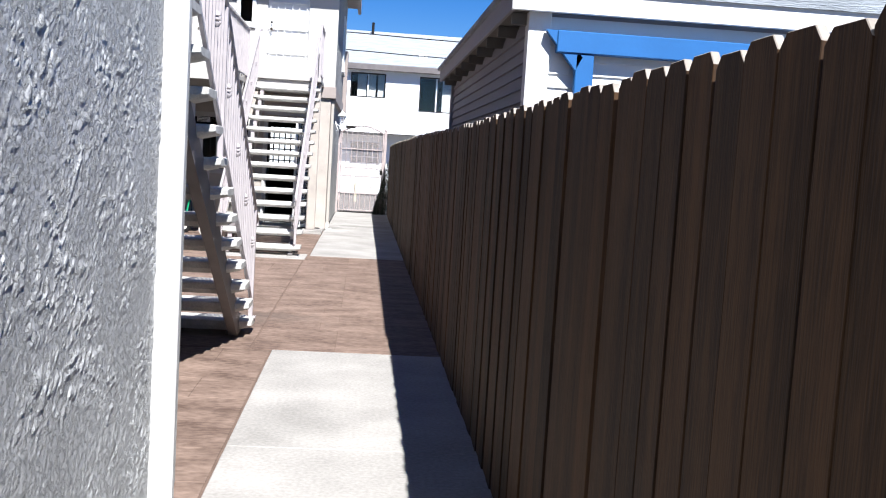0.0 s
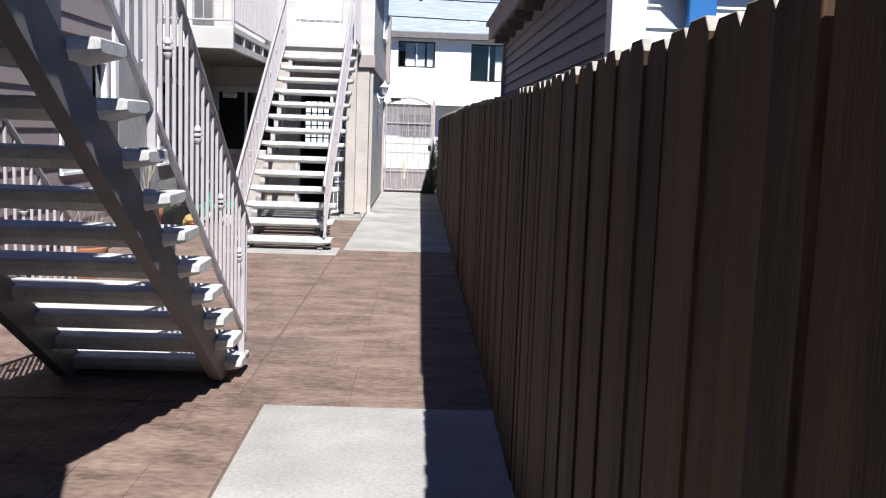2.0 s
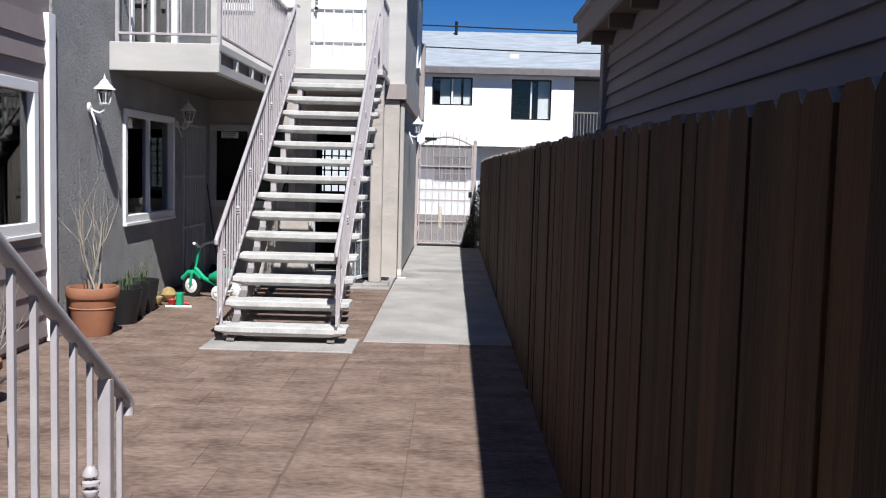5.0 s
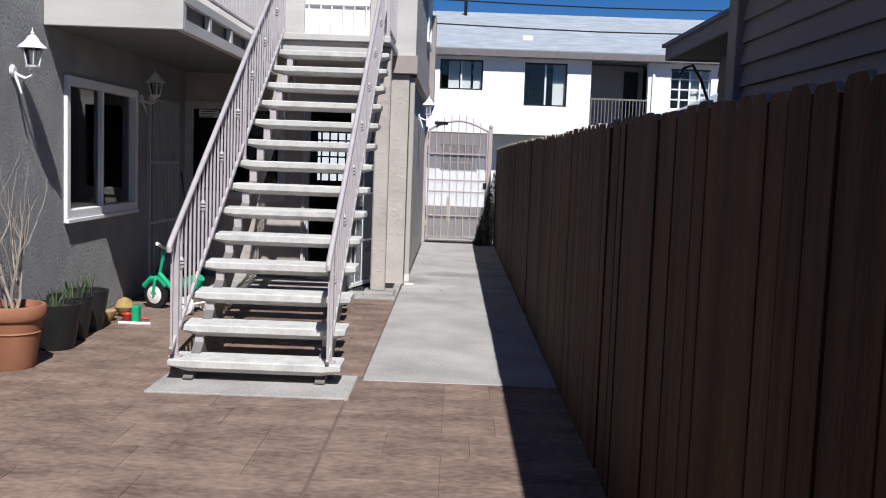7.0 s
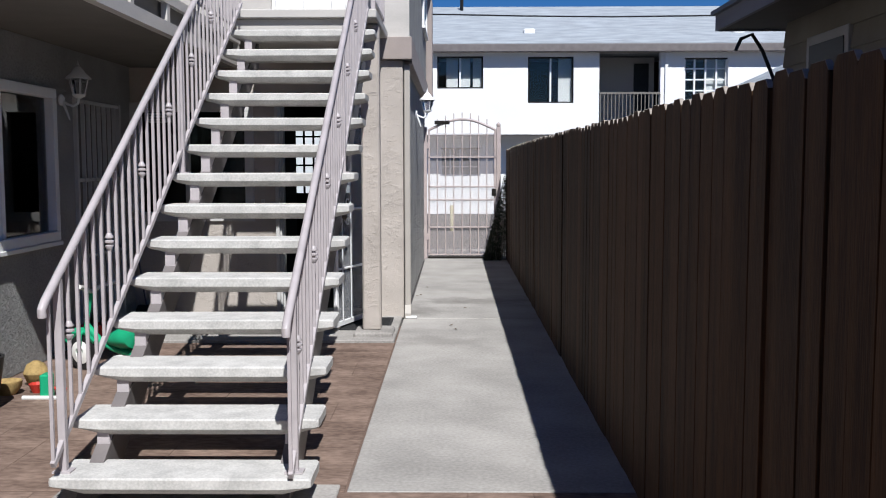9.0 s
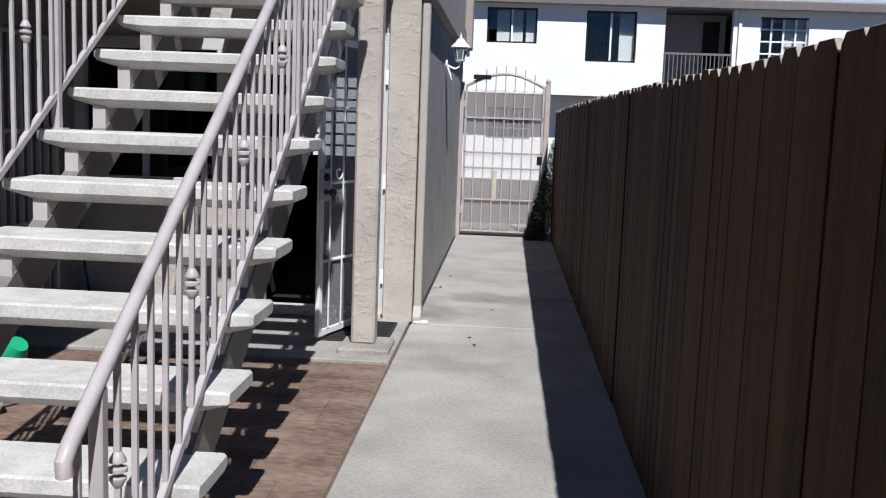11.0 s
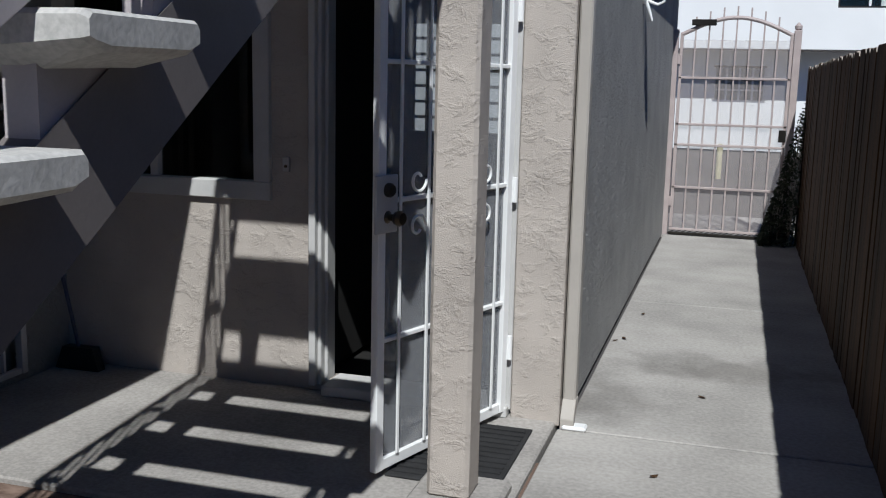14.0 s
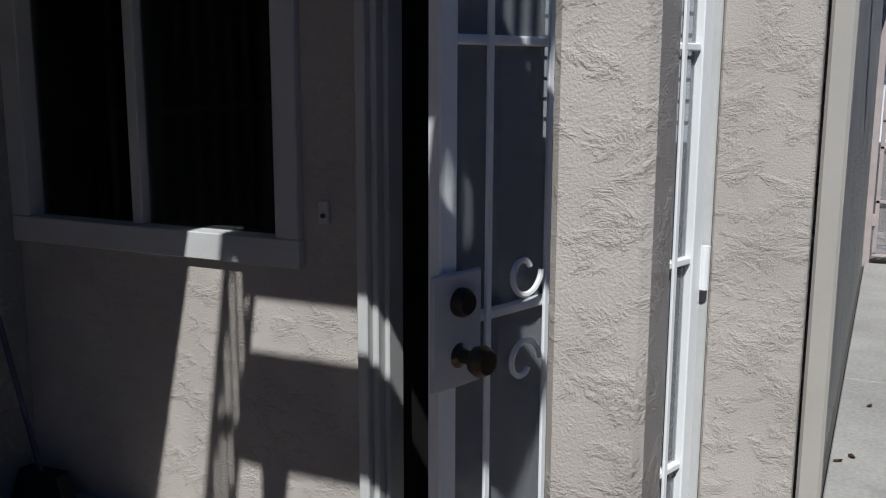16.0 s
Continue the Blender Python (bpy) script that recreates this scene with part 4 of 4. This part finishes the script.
part("plate", box(-0.018, -0.014, -0.035, 0.018, 0.0, 0.035, 0.003), OFFWHITE, bell)
part("button", bm_turned(bmesh.new(), [(0.008, 0.0), (0.007, 0.006)], 10, pose(0, -0.014, -0.01, 90)), BRASS, bell)

# doormat
dm = thing("doormat", "black rubber doormat on the porch slab", "doormat", (-0.80, 18.10, 0.022))
part("mat", box(-0.30, -0.30, 0.0, 0.15, 0.38, 0.012, 0.004), RUBBER, dm)
for k in range(12):
    part("rib", box(-0.28, -0.27 + k * 0.053, 0.0121, 0.13, -0.25 + k * 0.053, 0.018), RUBBER, dm)


# ---- pots, toys and plants by the court wall ----
def pot(name, label, at, r, h, material, rim=True, parts_soil=True):
    t = thing(name, label, "plant pot", at)
    prof = [(r * 0.70, 0.0), (r * 0.72, 0.01), (r * 0.94, h * 0.78)]
    prof += [(r * 1.0, h * 0.78), (r * 1.04, h * 0.82), (r * 1.04, h * 0.97), (r * 1.0, h)] if rim else [(r, h)]
    prof += [(r * 0.90, h), (r * 0.86, h * 0.88)]
    part("body", bm_turned(bmesh.new(), prof, 28), material, t, smooth=True)
    part("soil", bm_turned(bmesh.new(), [(r * 0.87, h * 0.86), (r * 0.80, h * 0.90)], 20), SOIL, t)
    return t


p1 = pot("flower_pot", "large terracotta pot with a bare dry shrub", (-2.975, 13.56, 0.0), 0.222, 0.43, TERRACOTTA)
part("band", bm_turned(bmesh.new(), [(0.190, 0.235), (0.203, 0.245), (0.196, 0.255)], 28), TERRACOTTA, p1)
rngp = random.Random(3)


def branch(bm, p, d, r, n, depth):
    pts, rs = [Vector(p)], [r]
    d = Vector(d).normalized()
    for i in range(n):
        d = (d + Vector((rngp.uniform(-0.22, 0.22), rngp.uniform(-0.22, 0.22), rngp.uniform(-0.03, 0.22)))).normalized()
        pts.append(pts[-1] + d * rngp.uniform(0.06, 0.11))
        rs.append(r * (1 - 0.75 * (i + 1) / n))
        if depth and i > 0 and rngp.random() < 0.75:
            branch(bm, pts[-1], d + Vector((rngp.uniform(-0.7, 0.7), rngp.uniform(-0.7, 0.7), 0.3)), rs[-1] * 0.7, max(3, n - 2), depth - 1)
    bm_tube(bm, pts, rs, 5)


bm = bmesh.new()
for k in range(4):
    branch(bm, (rngp.uniform(-0.06, 0.06), rngp.uniform(-0.06, 0.06), 0.38), (rngp.uniform(-0.25, 0.25), rngp.uniform(-0.25, 0.25), 1), 0.014, 8, 1)
part("dry_shrub", bm, TWIG, p1, "bare pale twigs")


def blades(bm, at, n, h, spread):
    for _ in range(n):
        a = rngp.uniform(0, 6.28)
        r = rngp.uniform(0, spread)
        base = Vector((at[0] + r * math.cos(a), at[1] + r * math.sin(a), at[2]))
        lean = Vector((math.cos(a), math.sin(a), 0)) * rngp.uniform(0.02, 0.5) * h
        hh = h * rngp.uniform(0.5, 1.0)
        side = Vector((-math.sin(a), math.cos(a), 0)) * 0.006
        v = [bm.verts.new(base - side), bm.verts.new(base + side), bm.verts.new(base + lean * 0.4 + side * 0.9 + Vector((0, 0, hh * 0.6))),
             bm.verts.new(base + lean * 0.4 - side * 0.9 + Vector((0, 0, hh * 0.6))), bm.verts.new(base + lean + Vector((0, 0, hh)))]
        bm.faces.new((v[0], v[1], v[2], v[3]))
        bm.faces.new((v[3], v[2], v[4]))


for k, (x, y, r, h) in enumerate(((-2.94, 14.22, 0.19, 0.34), (-2.99, 14.63, 0.18, 0.34), (-3.01, 15.02, 0.18, 0.33))):
    q = pot("nursery_pot", "black plastic nursery pot with sparse shoots", (x, y, 0.0), r, h, BLACK, False)
    bm = bmesh.new()
    blades(bm, (0, 0, h * 0.88), 18, 0.20, r * 0.7)
    part("shoots", bm, LEAF, q, "thin dusty green shoots")
q = pot("flower_pot", "small red pot beside the barred door", (-2.98, 16.95, 0.0), 0.10, 0.22, RED, True)
bm = bmesh.new()
blades(bm, (0, 0, 0.19), 20, 0.16, 0.06)
part("shoots", bm, LEAF, q)

# straw hat-like clump and small toys
toy = thing("toy_ball", "yellow-brown straw ball lying by the wall", "toy", (-2.93, 15.72, 0.085))
part("ball", bm_turned(bmesh.new(), [(0.02, -0.083), (0.06, -0.06), (0.085, 0.0), (0.06, 0.06), (0.02, 0.083)], 14), STRAW, toy, smooth=True)
toy = thing("toy_bowl", "straw-coloured toy bowl on the ground", "toy", (-3.0, 15.45, 0.0))
part("bowl", bm_turned(bmesh.new(), [(0.05, 0.0), (0.085, 0.05), (0.09, 0.09), (0.08, 0.085), (0.05, 0.03)], 14), STRAW, toy, smooth=True)
toy = thing("toy_scoop", "red and orange plastic sand toy", "toy", (-2.83, 15.5, 0.0))
part("cup", bm_turned(bmesh.new(), [(0.03, 0.0), (0.055, 0.06), (0.05, 0.062), (0.028, 0.01)], 12), RED, toy)
part("handle", bm_tube(bmesh.new(), [(0.04, 0, 0.04), (0.12, 0.03, 0.02), (0.18, 0.04, 0.012)], 0.011, 8), RED, toy)
toy = thing("toy_rake", "green plastic toy rake with a pale handle", "toy", (-2.70, 15.35, 0.0))
part("head", box(-0.03, -0.05, 0.0, 0.03, 0.05, 0.16, 0.01), GREEN, toy)
part("handle", bm_tube(bmesh.new(), [(-0.14, -0.05, 0.012), (0.14, -0.05, 0.012)], 0.014, 8), PLASTIC_WHITE, toy)

# tricycle
tri = thing("tricycle", "green and white child's tricycle by the stair", "tricycle", (-2.60, 16.15, 0.0))
tri.rotation_euler = (0, 0, radians(-24))


def wheel(x, y, r, w):
    o = part("wheel", bm_turned(bmesh.new(), [(r * 0.72, -w / 2), (r, -w / 2 + 0.006), (r, w / 2 - 0.006), (r * 0.72, w / 2)], 22, Matrix.Translation((x, y, r)) @ pose(0, 0, 0, 90)), BLACK if r > 0.1 else PLASTIC_WHITE, tri, smooth=True)
    part("hub", bm_turned(bmesh.new(), [(r * 0.66, -w / 2 - 0.004), (r * 0.3, -w / 2 - 0.016), (r * 0.3, w / 2 + 0.016), (r * 0.66, w / 2 + 0.004)], 18, Matrix.Translation((x, y, r)) @ pose(0, 0, 0, 90)), PLASTIC_WHITE, o, "white plastic hub", True)


wheel(-0.22, 0.0, 0.13, 0.05)
wheel(0.26, 0.15, 0.085, 0.045)
wheel(0.26, -0.15, 0.085, 0.045)
part("fork", bm_tube(bmesh.new(), [(-0.22, -0.045, 0.13), (-0.20, -0.045, 0.27), (-0.19, 0, 0.30), (-0.12, 0, 0.58)], 0.016, 8), GREEN, tri, smooth=True)
part("mudguard", bm_tube(bmesh.new(), [(-0.36, 0, 0.20), (-0.28, 0, 0.275), (-0.18, 0, 0.285), (-0.09, 0, 0.22)], 0.032, 8), GREEN, tri, smooth=True)
part("frame", bm_tube(bmesh.new(), [(-0.18, 0, 0.33), (-0.05, 0, 0.22), (0.10, 0, 0.17), (0.26, 0, 0.15)], 0.026, 10), GREEN, tri, smooth=True)
part("axle", bm_tube(bmesh.new(), [(0.26, -0.17, 0.085), (0.26, 0.17, 0.085)], 0.012, 8), PLASTIC_WHITE, tri)
part("handlebar", bm_tube(bmesh.new(), [(-0.05, -0.19, 0.64), (-0.11, -0.09, 0.62), (-0.12, 0, 0.58), (-0.11, 0.09, 0.62), (-0.05, 0.19, 0.64)], 0.017, 8), PLASTIC_WHITE, tri, smooth=True)
part("seat", bm_tube(bmesh.new(), [(0.04, 0, 0.24), (0.14, 0, 0.255), (0.24, 0, 0.27), (0.30, 0, 0.34)], [0.04, 0.075, 0.09, 0.05], 10), GREEN, tri, smooth=True)

# low shrub in front of the bay window
bm = bmesh.new()
for k in range(9):
    branch(bm, (-2.92 + rngp.uniform(-0.12, 0.12), 11.15 + rngp.uniform(-0.35, 0.35), 0.0), (rngp.uniform(-0.4, 0.6), rngp.uniform(-0.5, 0.5), 1), 0.010, 6, 2)
solo("dry_bush", bm, TWIG, "leafless grey bush under the bay window", "bush")
q = pot("flower_pot", "wide terracotta bowl near the bay window", (-2.78, 10.9, 0.0), 0.20, 0.29, TERRACOTTA)

# fallen leaves by the side wall
rngl = random.Random(8)
for k in range(7):
    x, y = rngl.choice(((-0.50, 20.24), (-0.45, 20.31), (-0.42, 20.7), (-0.1, 18.2), (-0.40, 21.0))) if k < 5 else (rngl.uniform(-0.4, 0.3), rngl.uniform(17, 22))
    bm = bmesh.new()
    a = rngl.uniform(0, 6)
    vs = [bm.verts.new((x + 0.024 * c * math.cos(a) - 0.011 * s * math.sin(a), y + 0.024 * c * math.sin(a) + 0.011 * s * math.cos(a), 0.004 + 0.006 * abs(c) + 0.003 * k / 7)) for c, s in ((-1, 0), (-0.3, 1), (0.4, 0.9), (1, 0), (0.4, -0.9), (-0.3, -1))]
    bm.faces.new(vs)
    bmesh.ops.solidify(bm, geom=bm.faces[:], thickness=0.0015)
    solo("leaf", bm, LEAFDRY, "curled brown fallen leaf on the concrete", "leaf")

# ---- neighbour's grey building behind the fence ----
nb = thing("neighbour_building", "grey lap-sided outbuilding with white front and low eave", "building", (0, 0, 0))
XW, Y0, Y1, ZE = 1.12, 5.70, 10.94, 2.36
part("wall", box(XW + 0.002, Y0 + 0.002, 0, 6.0, Y1, ZE), SIDING_GREY, nb)
LAP = 0.0825
for i in range(14, 28):
    a = 0.02 + i * LAP
    bm = bm_prism(bmesh.new(), [(XW - 0.026, a), (XW, a), (XW, a + LAP + 0.008), (XW - 0.006, a + LAP + 0.008)], Y0 + 0.09, Y1 - 0.09, "y")
    part("siding_board", bm, SIDING_GREY, nb)
    bm = bm_prism(bmesh.new(), [(Y0 - 0.020, a), (Y0, a), (Y0, a + LAP + 0.008), (Y0 - 0.005, a + LAP + 0.008)], XW + 0.09, 6.0, "x")
    part("siding_board", bm, SIDING_WHITE, nb, "white lap board")
for y0, y1 in ((Y0 - 0.035, Y0 + 0.09), (Y1 - 0.09, Y1 + 0.03)):
    part("corner_board", box(XW - 0.048, y0, 0, XW + 0.09, y1, ZE, 0.004), SIDING_WHITE if y0 < 6 else SIDING_GREY, nb)
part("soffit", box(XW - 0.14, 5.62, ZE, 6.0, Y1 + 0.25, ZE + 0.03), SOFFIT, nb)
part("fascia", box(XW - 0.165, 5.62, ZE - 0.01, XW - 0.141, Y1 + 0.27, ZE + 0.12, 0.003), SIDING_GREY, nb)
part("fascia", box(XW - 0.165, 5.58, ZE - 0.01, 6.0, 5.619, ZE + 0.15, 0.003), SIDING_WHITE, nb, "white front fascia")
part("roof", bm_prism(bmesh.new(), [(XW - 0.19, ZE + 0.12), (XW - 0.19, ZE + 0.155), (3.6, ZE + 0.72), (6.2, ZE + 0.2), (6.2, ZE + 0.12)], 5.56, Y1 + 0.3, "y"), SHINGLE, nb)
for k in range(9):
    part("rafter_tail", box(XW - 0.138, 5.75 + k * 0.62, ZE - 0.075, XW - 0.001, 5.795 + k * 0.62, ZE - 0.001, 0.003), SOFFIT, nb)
part("blue_beam", box(1.24, 5.59, 2.12, 5.5, 5.66, 2.25, 0.005), BLUE, nb, "bright blue porch beam")
part("blue_post", box(1.36, 5.60, 0, 1.47, 5.655, 2.119, 0.005), BLUE, nb, "bright blue porch post")
part("brace", bm_prism(bmesh.new(), [(1.17, 2.25), (1.24, 2.25), (1.40, 2.10), (1.36, 2.02)], 5.60, 5.655, "y"), BLUE, nb)

# ---- tan house further back behind the fence ----
th = thing("tan_house", "tan lap-sided house with a grey-edged eave", "house", (0, 0, 0))
part("wall", box(3.02, 11.6, 0, 8.5, 18.4, 2.80), SIDING_TAN, th)
for i in range(15):
    a = 0.05 + i * 0.18
    part("siding_board", bm_prism(bmesh.new(), [(2.992, a), (3.019, a), (3.019, a + 0.19), (3.011, a + 0.19)], 11.6, 18.4, "y"), SIDING_TAN, th)
wn = part("window", box(2.975, 16.85, 1.75, 3.018, 17.75, 2.58, 0.006), OFFWHITE, th, "pale-framed window")
part("pane", box(2.968, 16.93, 1.83, 2.974, 17.67, 2.50), BLACK, wn, "dark window pane")
part("soffit", box(2.5, 11.3, 2.80, 8.6, 18.75, 2.83), SOFFIT, th)
part("fascia", box(2.46, 11.3, 2.78, 2.499, 18.79, 2.93, 0.004), SIDING_GREY, th)
part("fascia", box(2.5, 18.76, 2.78, 8.6, 18.80, 2.93, 0.004), SIDING_GREY, th)
part("roof", bm_prism(bmesh.new(), [(2.42, 2.93), (2.42, 2.97), (5.5, 4.1), (8.7, 2.97), (8.7, 2.93)], 11.2, 18.82, "y"), SHINGLE, th)
part("service_mast", bm_tube(bmesh.new(), [(2.96, 18.2, 2.0), (2.80, 18.4, 2.55), (2.70, 18.4, 2.70), (2.60, 18.4, 2.66), (2.55, 18.4, 2.55)], 0.018, 8), DARKMETAL, th, smooth=True)
sh = thing("shed", "low outbuilding with a pale sloping roof", "shed", (0, 0, 0))
part("wall", box(3.0, 19.8, 0, 6.0, 23.5, 2.0), SIDING_TAN, sh)
part("roof", bm_prism(bmesh.new(), [(2.7, 1.98), (2.7, 2.04), (6.2, 3.6), (6.2, 3.54)], 19.6, 23.7, "y"), SHINGLE, sh)

# ---- white apartment block beyond the gate ----
FY = 38.9
ap = thing("apartment_block", "white two-storey apartment block with a blue-grey roof", "building", (0, 0, 0))
holes = [(-0.58, 0.81, 3.80, 4.77), (2.16, 3.54, 3.36, 4.75), (4.31, 6.15, 2.72, 4.86), (6.87, 8.18, 3.40, 4.71), (10.5, 12.0, 3.4, 4.7), (-5.2, -3.8, 3.4, 4.7)]
part("wall", pierced("y", FY, 0.25, -9.0, 20.0, 2.42, 4.92, holes), FAR_WHITE, ap)
part("lower_wall", pierced("y", FY + 0.95, 0.25, -9.0, 20.0, -0.05, 2.42, [(-0.5, 0.75, 1.15, 2.04), (4.2, 5.4, 1.15, 2.04)]), FAR_WHITE, ap)
part("overhang", box(-9, FY + 0.26, 2.40, 20, FY + 1.3, 2.45), FAR_GREY, ap)
part("inner_wall", box(-9, FY + 3.0, 0, 20, FY + 3.1, 4.9), SHADE_BLACK, ap)
part("inner_floor", box(-9, FY + 0.3, 2.451, 20, FY + 3.0, 2.70), SHADE_BLACK, ap)
part("balcony_side", box(4.16, FY + 0.251, 2.72, 4.30, FY + 1.7, 4.9), FAR_GREY, ap)
part("balcony_back", box(4.16, FY + 1.7, 2.72, 6.3, FY + 1.8, 4.9), FAR_GREY, ap)
part("balcony_door", box(5.65, FY + 1.64, 2.74, 6.12, FY + 1.699, 4.7), BLACK, ap)
part("roof", bm_prism(bmesh.new(), [(FY - 0.28, 4.96), (FY - 0.28, 5.12), (FY + 5.2, 7.05), (FY + 11, 5.0), (FY + 11, 4.86)], -9.8, 20.8, "x"), SHINGLE, ap)
part("gutter", box(-9.8, FY - 0.36, 4.85, 20.8, FY - 0.281, 5.09, 0.02), STEEL, ap)
part("soffit", box(-9.8, FY - 0.27, 4.86, 20.8, FY + 0.2, 4.89), FAR_GREY, ap)
for x, dz in ((2.1, 0.0), (8.6, 0.3)):
    part("roof_vent", box(x, FY + 1.0, 5.45, x + 0.35, FY + 1.3, 5.72, 0.03), WHITE, ap)
part("vent_pipe", bm_tube(bmesh.new(), [(0.2, FY + 4.6, 6.7), (0.2, FY + 4.6, 7.35)], 0.06, 8), DARKMETAL, ap)
part("downspout", box(6.28, FY - 0.07, 0.0, 6.36, FY - 0.001, 4.82), WHITE, ap)
for k in range(17):
    part("rail_bar", box(4.34 + k * 0.112, FY - 0.02, 2.74, 4.365 + k * 0.112, FY + 0.005, 3.62), SOFFIT, ap)
part("rail", box(4.31, FY - 0.03, 3.62, 6.15, FY + 0.015, 3.68), SOFFIT, ap)


def far_window(u0, u1, z0, z1, y, cur, cols, rows):
    w = part("window", box(u0, y + 0.10, z1 - 0.05, u1, y + 0.16, z1), DARKMETAL, ap)
    for a, b, c, d in ((u0, u1, z0, z0 + 0.05), (u0, u0 + 0.05, z0 + 0.051, z1 - 0.051), (u1 - 0.05, u1, z0 + 0.051, z1 - 0.051)):
        part("frame", box(a, y + 0.10, c, b, y + 0.16, d), DARKMETAL if rows == 1 else WHITE, w)
    for i in range(1, cols):
        u = u0 + (u1 - u0) * i / cols
        part("muntin", box(u - 0.025, y + 0.10, z0 + 0.051, u + 0.025, y + 0.15, z1 - 0.051), WHITE, w)
    for j in range(1, rows):
        z = z0 + (z1 - z0) * j / rows
        part("muntin", box(u0 + 0.051, y + 0.11, z - 0.02, u1 - 0.051, y + 0.14, z + 0.02), WHITE, w)
    p = part("pane", box(u0 + 0.04, y + 0.17, z0 + 0.04, u1 - 0.04, y + 0.18, z1 - 0.04), CLEAR, w)
    p.visible_shadow = False
    for a, b in cur:
        part("curtain", box(u0 + (u1 - u0) * a, y + 0.24, z0, u0 + (u1 - u0) * b, y + 0.26, z1), CURTAIN, w)


far_window(-0.58, 0.81, 3.80, 4.77, FY, ((0.2, 0.45), (0.5, 0.72), (0.78, 1.0)), 2, 1)
far_window(2.16, 3.54, 3.36, 4.75, FY, ((0.68, 1.0),), 2, 1)
far_window(6.87, 8.18, 3.40, 4.71, FY, ((0.55, 1.0),), 4, 4)
far_window(10.5, 12.0, 3.40, 4.70, FY, ((0.0, 0.4),), 2, 1)
far_window(-0.5, 0.75, 1.15, 2.04, FY + 0.95, ((0.0, 1.0),), 4, 3)
far_window(4.2, 5.4, 1.15, 2.04, FY + 0.95, (), 4, 3)

bol = thing("bollard", "yellow-painted steel bollard in the car park", "bollard", (-0.12, 31.8, -0.035))
part("pipe", bm_turned(bmesh.new(), [(0.05, 0.0), (0.05, 0.56), (0.035, 0.60)], 14), YELLOW, bol, smooth=True)

# weeds between fence and gate, massed and darkened to fill the fence's shadow triangle
rngw = random.Random(21)
weeds = thing("weeds", "dense weeds shaped and darkened to stand for the fence's shadow by the gate", "weeds", (0.60, 24.60, 0.0))
bm = bmesh.new()
for k in range(26):
    x = rngw.uniform(-0.16, 0.14)
    h = 0.1 + (x + 0.16) * 4.0
    y = rngw.uniform(-0.22, 0.12)
    bm_tube(bm, [(x, y, 0), (x + rngw.uniform(-0.02, 0.03), y + rngw.uniform(-0.04, 0.04), h * 0.5), (x + rngw.uniform(0.0, 0.04), y, h)], [0.006, 0.005, 0.002], 5)
part("stems", bm, TWIG, weeds)
bm = bmesh.new()
for k in range(2600):
    x = rngw.uniform(-0.19, 0.155)
    z = rngw.uniform(0.01, 1.0) * min(1.55, 0.03 + (x + 0.19) * 4.1)
    c = Vector((x, rngw.uniform(-0.24, 0.13), z))
    a, b = rngw.uniform(0, 6.28), rngw.uniform(-0.9, 0.9)
    u = Vector((math.cos(a) * math.cos(b), math.sin(a) * math.cos(b), math.sin(b)))
    w = u.orthogonal().normalized() * rngw.uniform(0.008, 0.014)
    n = rngw.uniform(0.03, 0.055)
    bm.faces.new([bm.verts.new(q) for q in (c - u * n * 0.5, c + w, c + u * n * 0.5, c - w)])
part("leaves", bm, LEAFDARK, weeds, "small dusty leaves darkened to the fence's shade")

# ---- overhead wires between two poles ----
for x in (-16.0, 26.0):
    up = thing("utility_pole", "tall weathered wooden utility pole", "utility pole", (x, 29.7, -0.04), "utility poles")
    part("pole", bm_tube(bmesh.new(), [(0, 0, 0), (0, 0, 6.6)], [0.14, 0.11], 12), TWIG, up, smooth=True)
    part("cross_arm", box(-0.06, -0.6, 5.10, 0.06, 0.6, 5.22, 0.01), TWIG, up)
for z0, yy in ((5.50, 29.3), (5.06, 30.0)):
    pts = [(-16.0 + 1.75 * i, yy, z0 - 0.02 * math.sin(i * 1.3) - 0.45 * (1 - (i / 12 - 1) ** 2)) for i in range(25)]
    solo("cable", bm_tube(bmesh.new(), pts, 0.016, 6), BLACK, "black overhead cable strung between the poles", "cable")
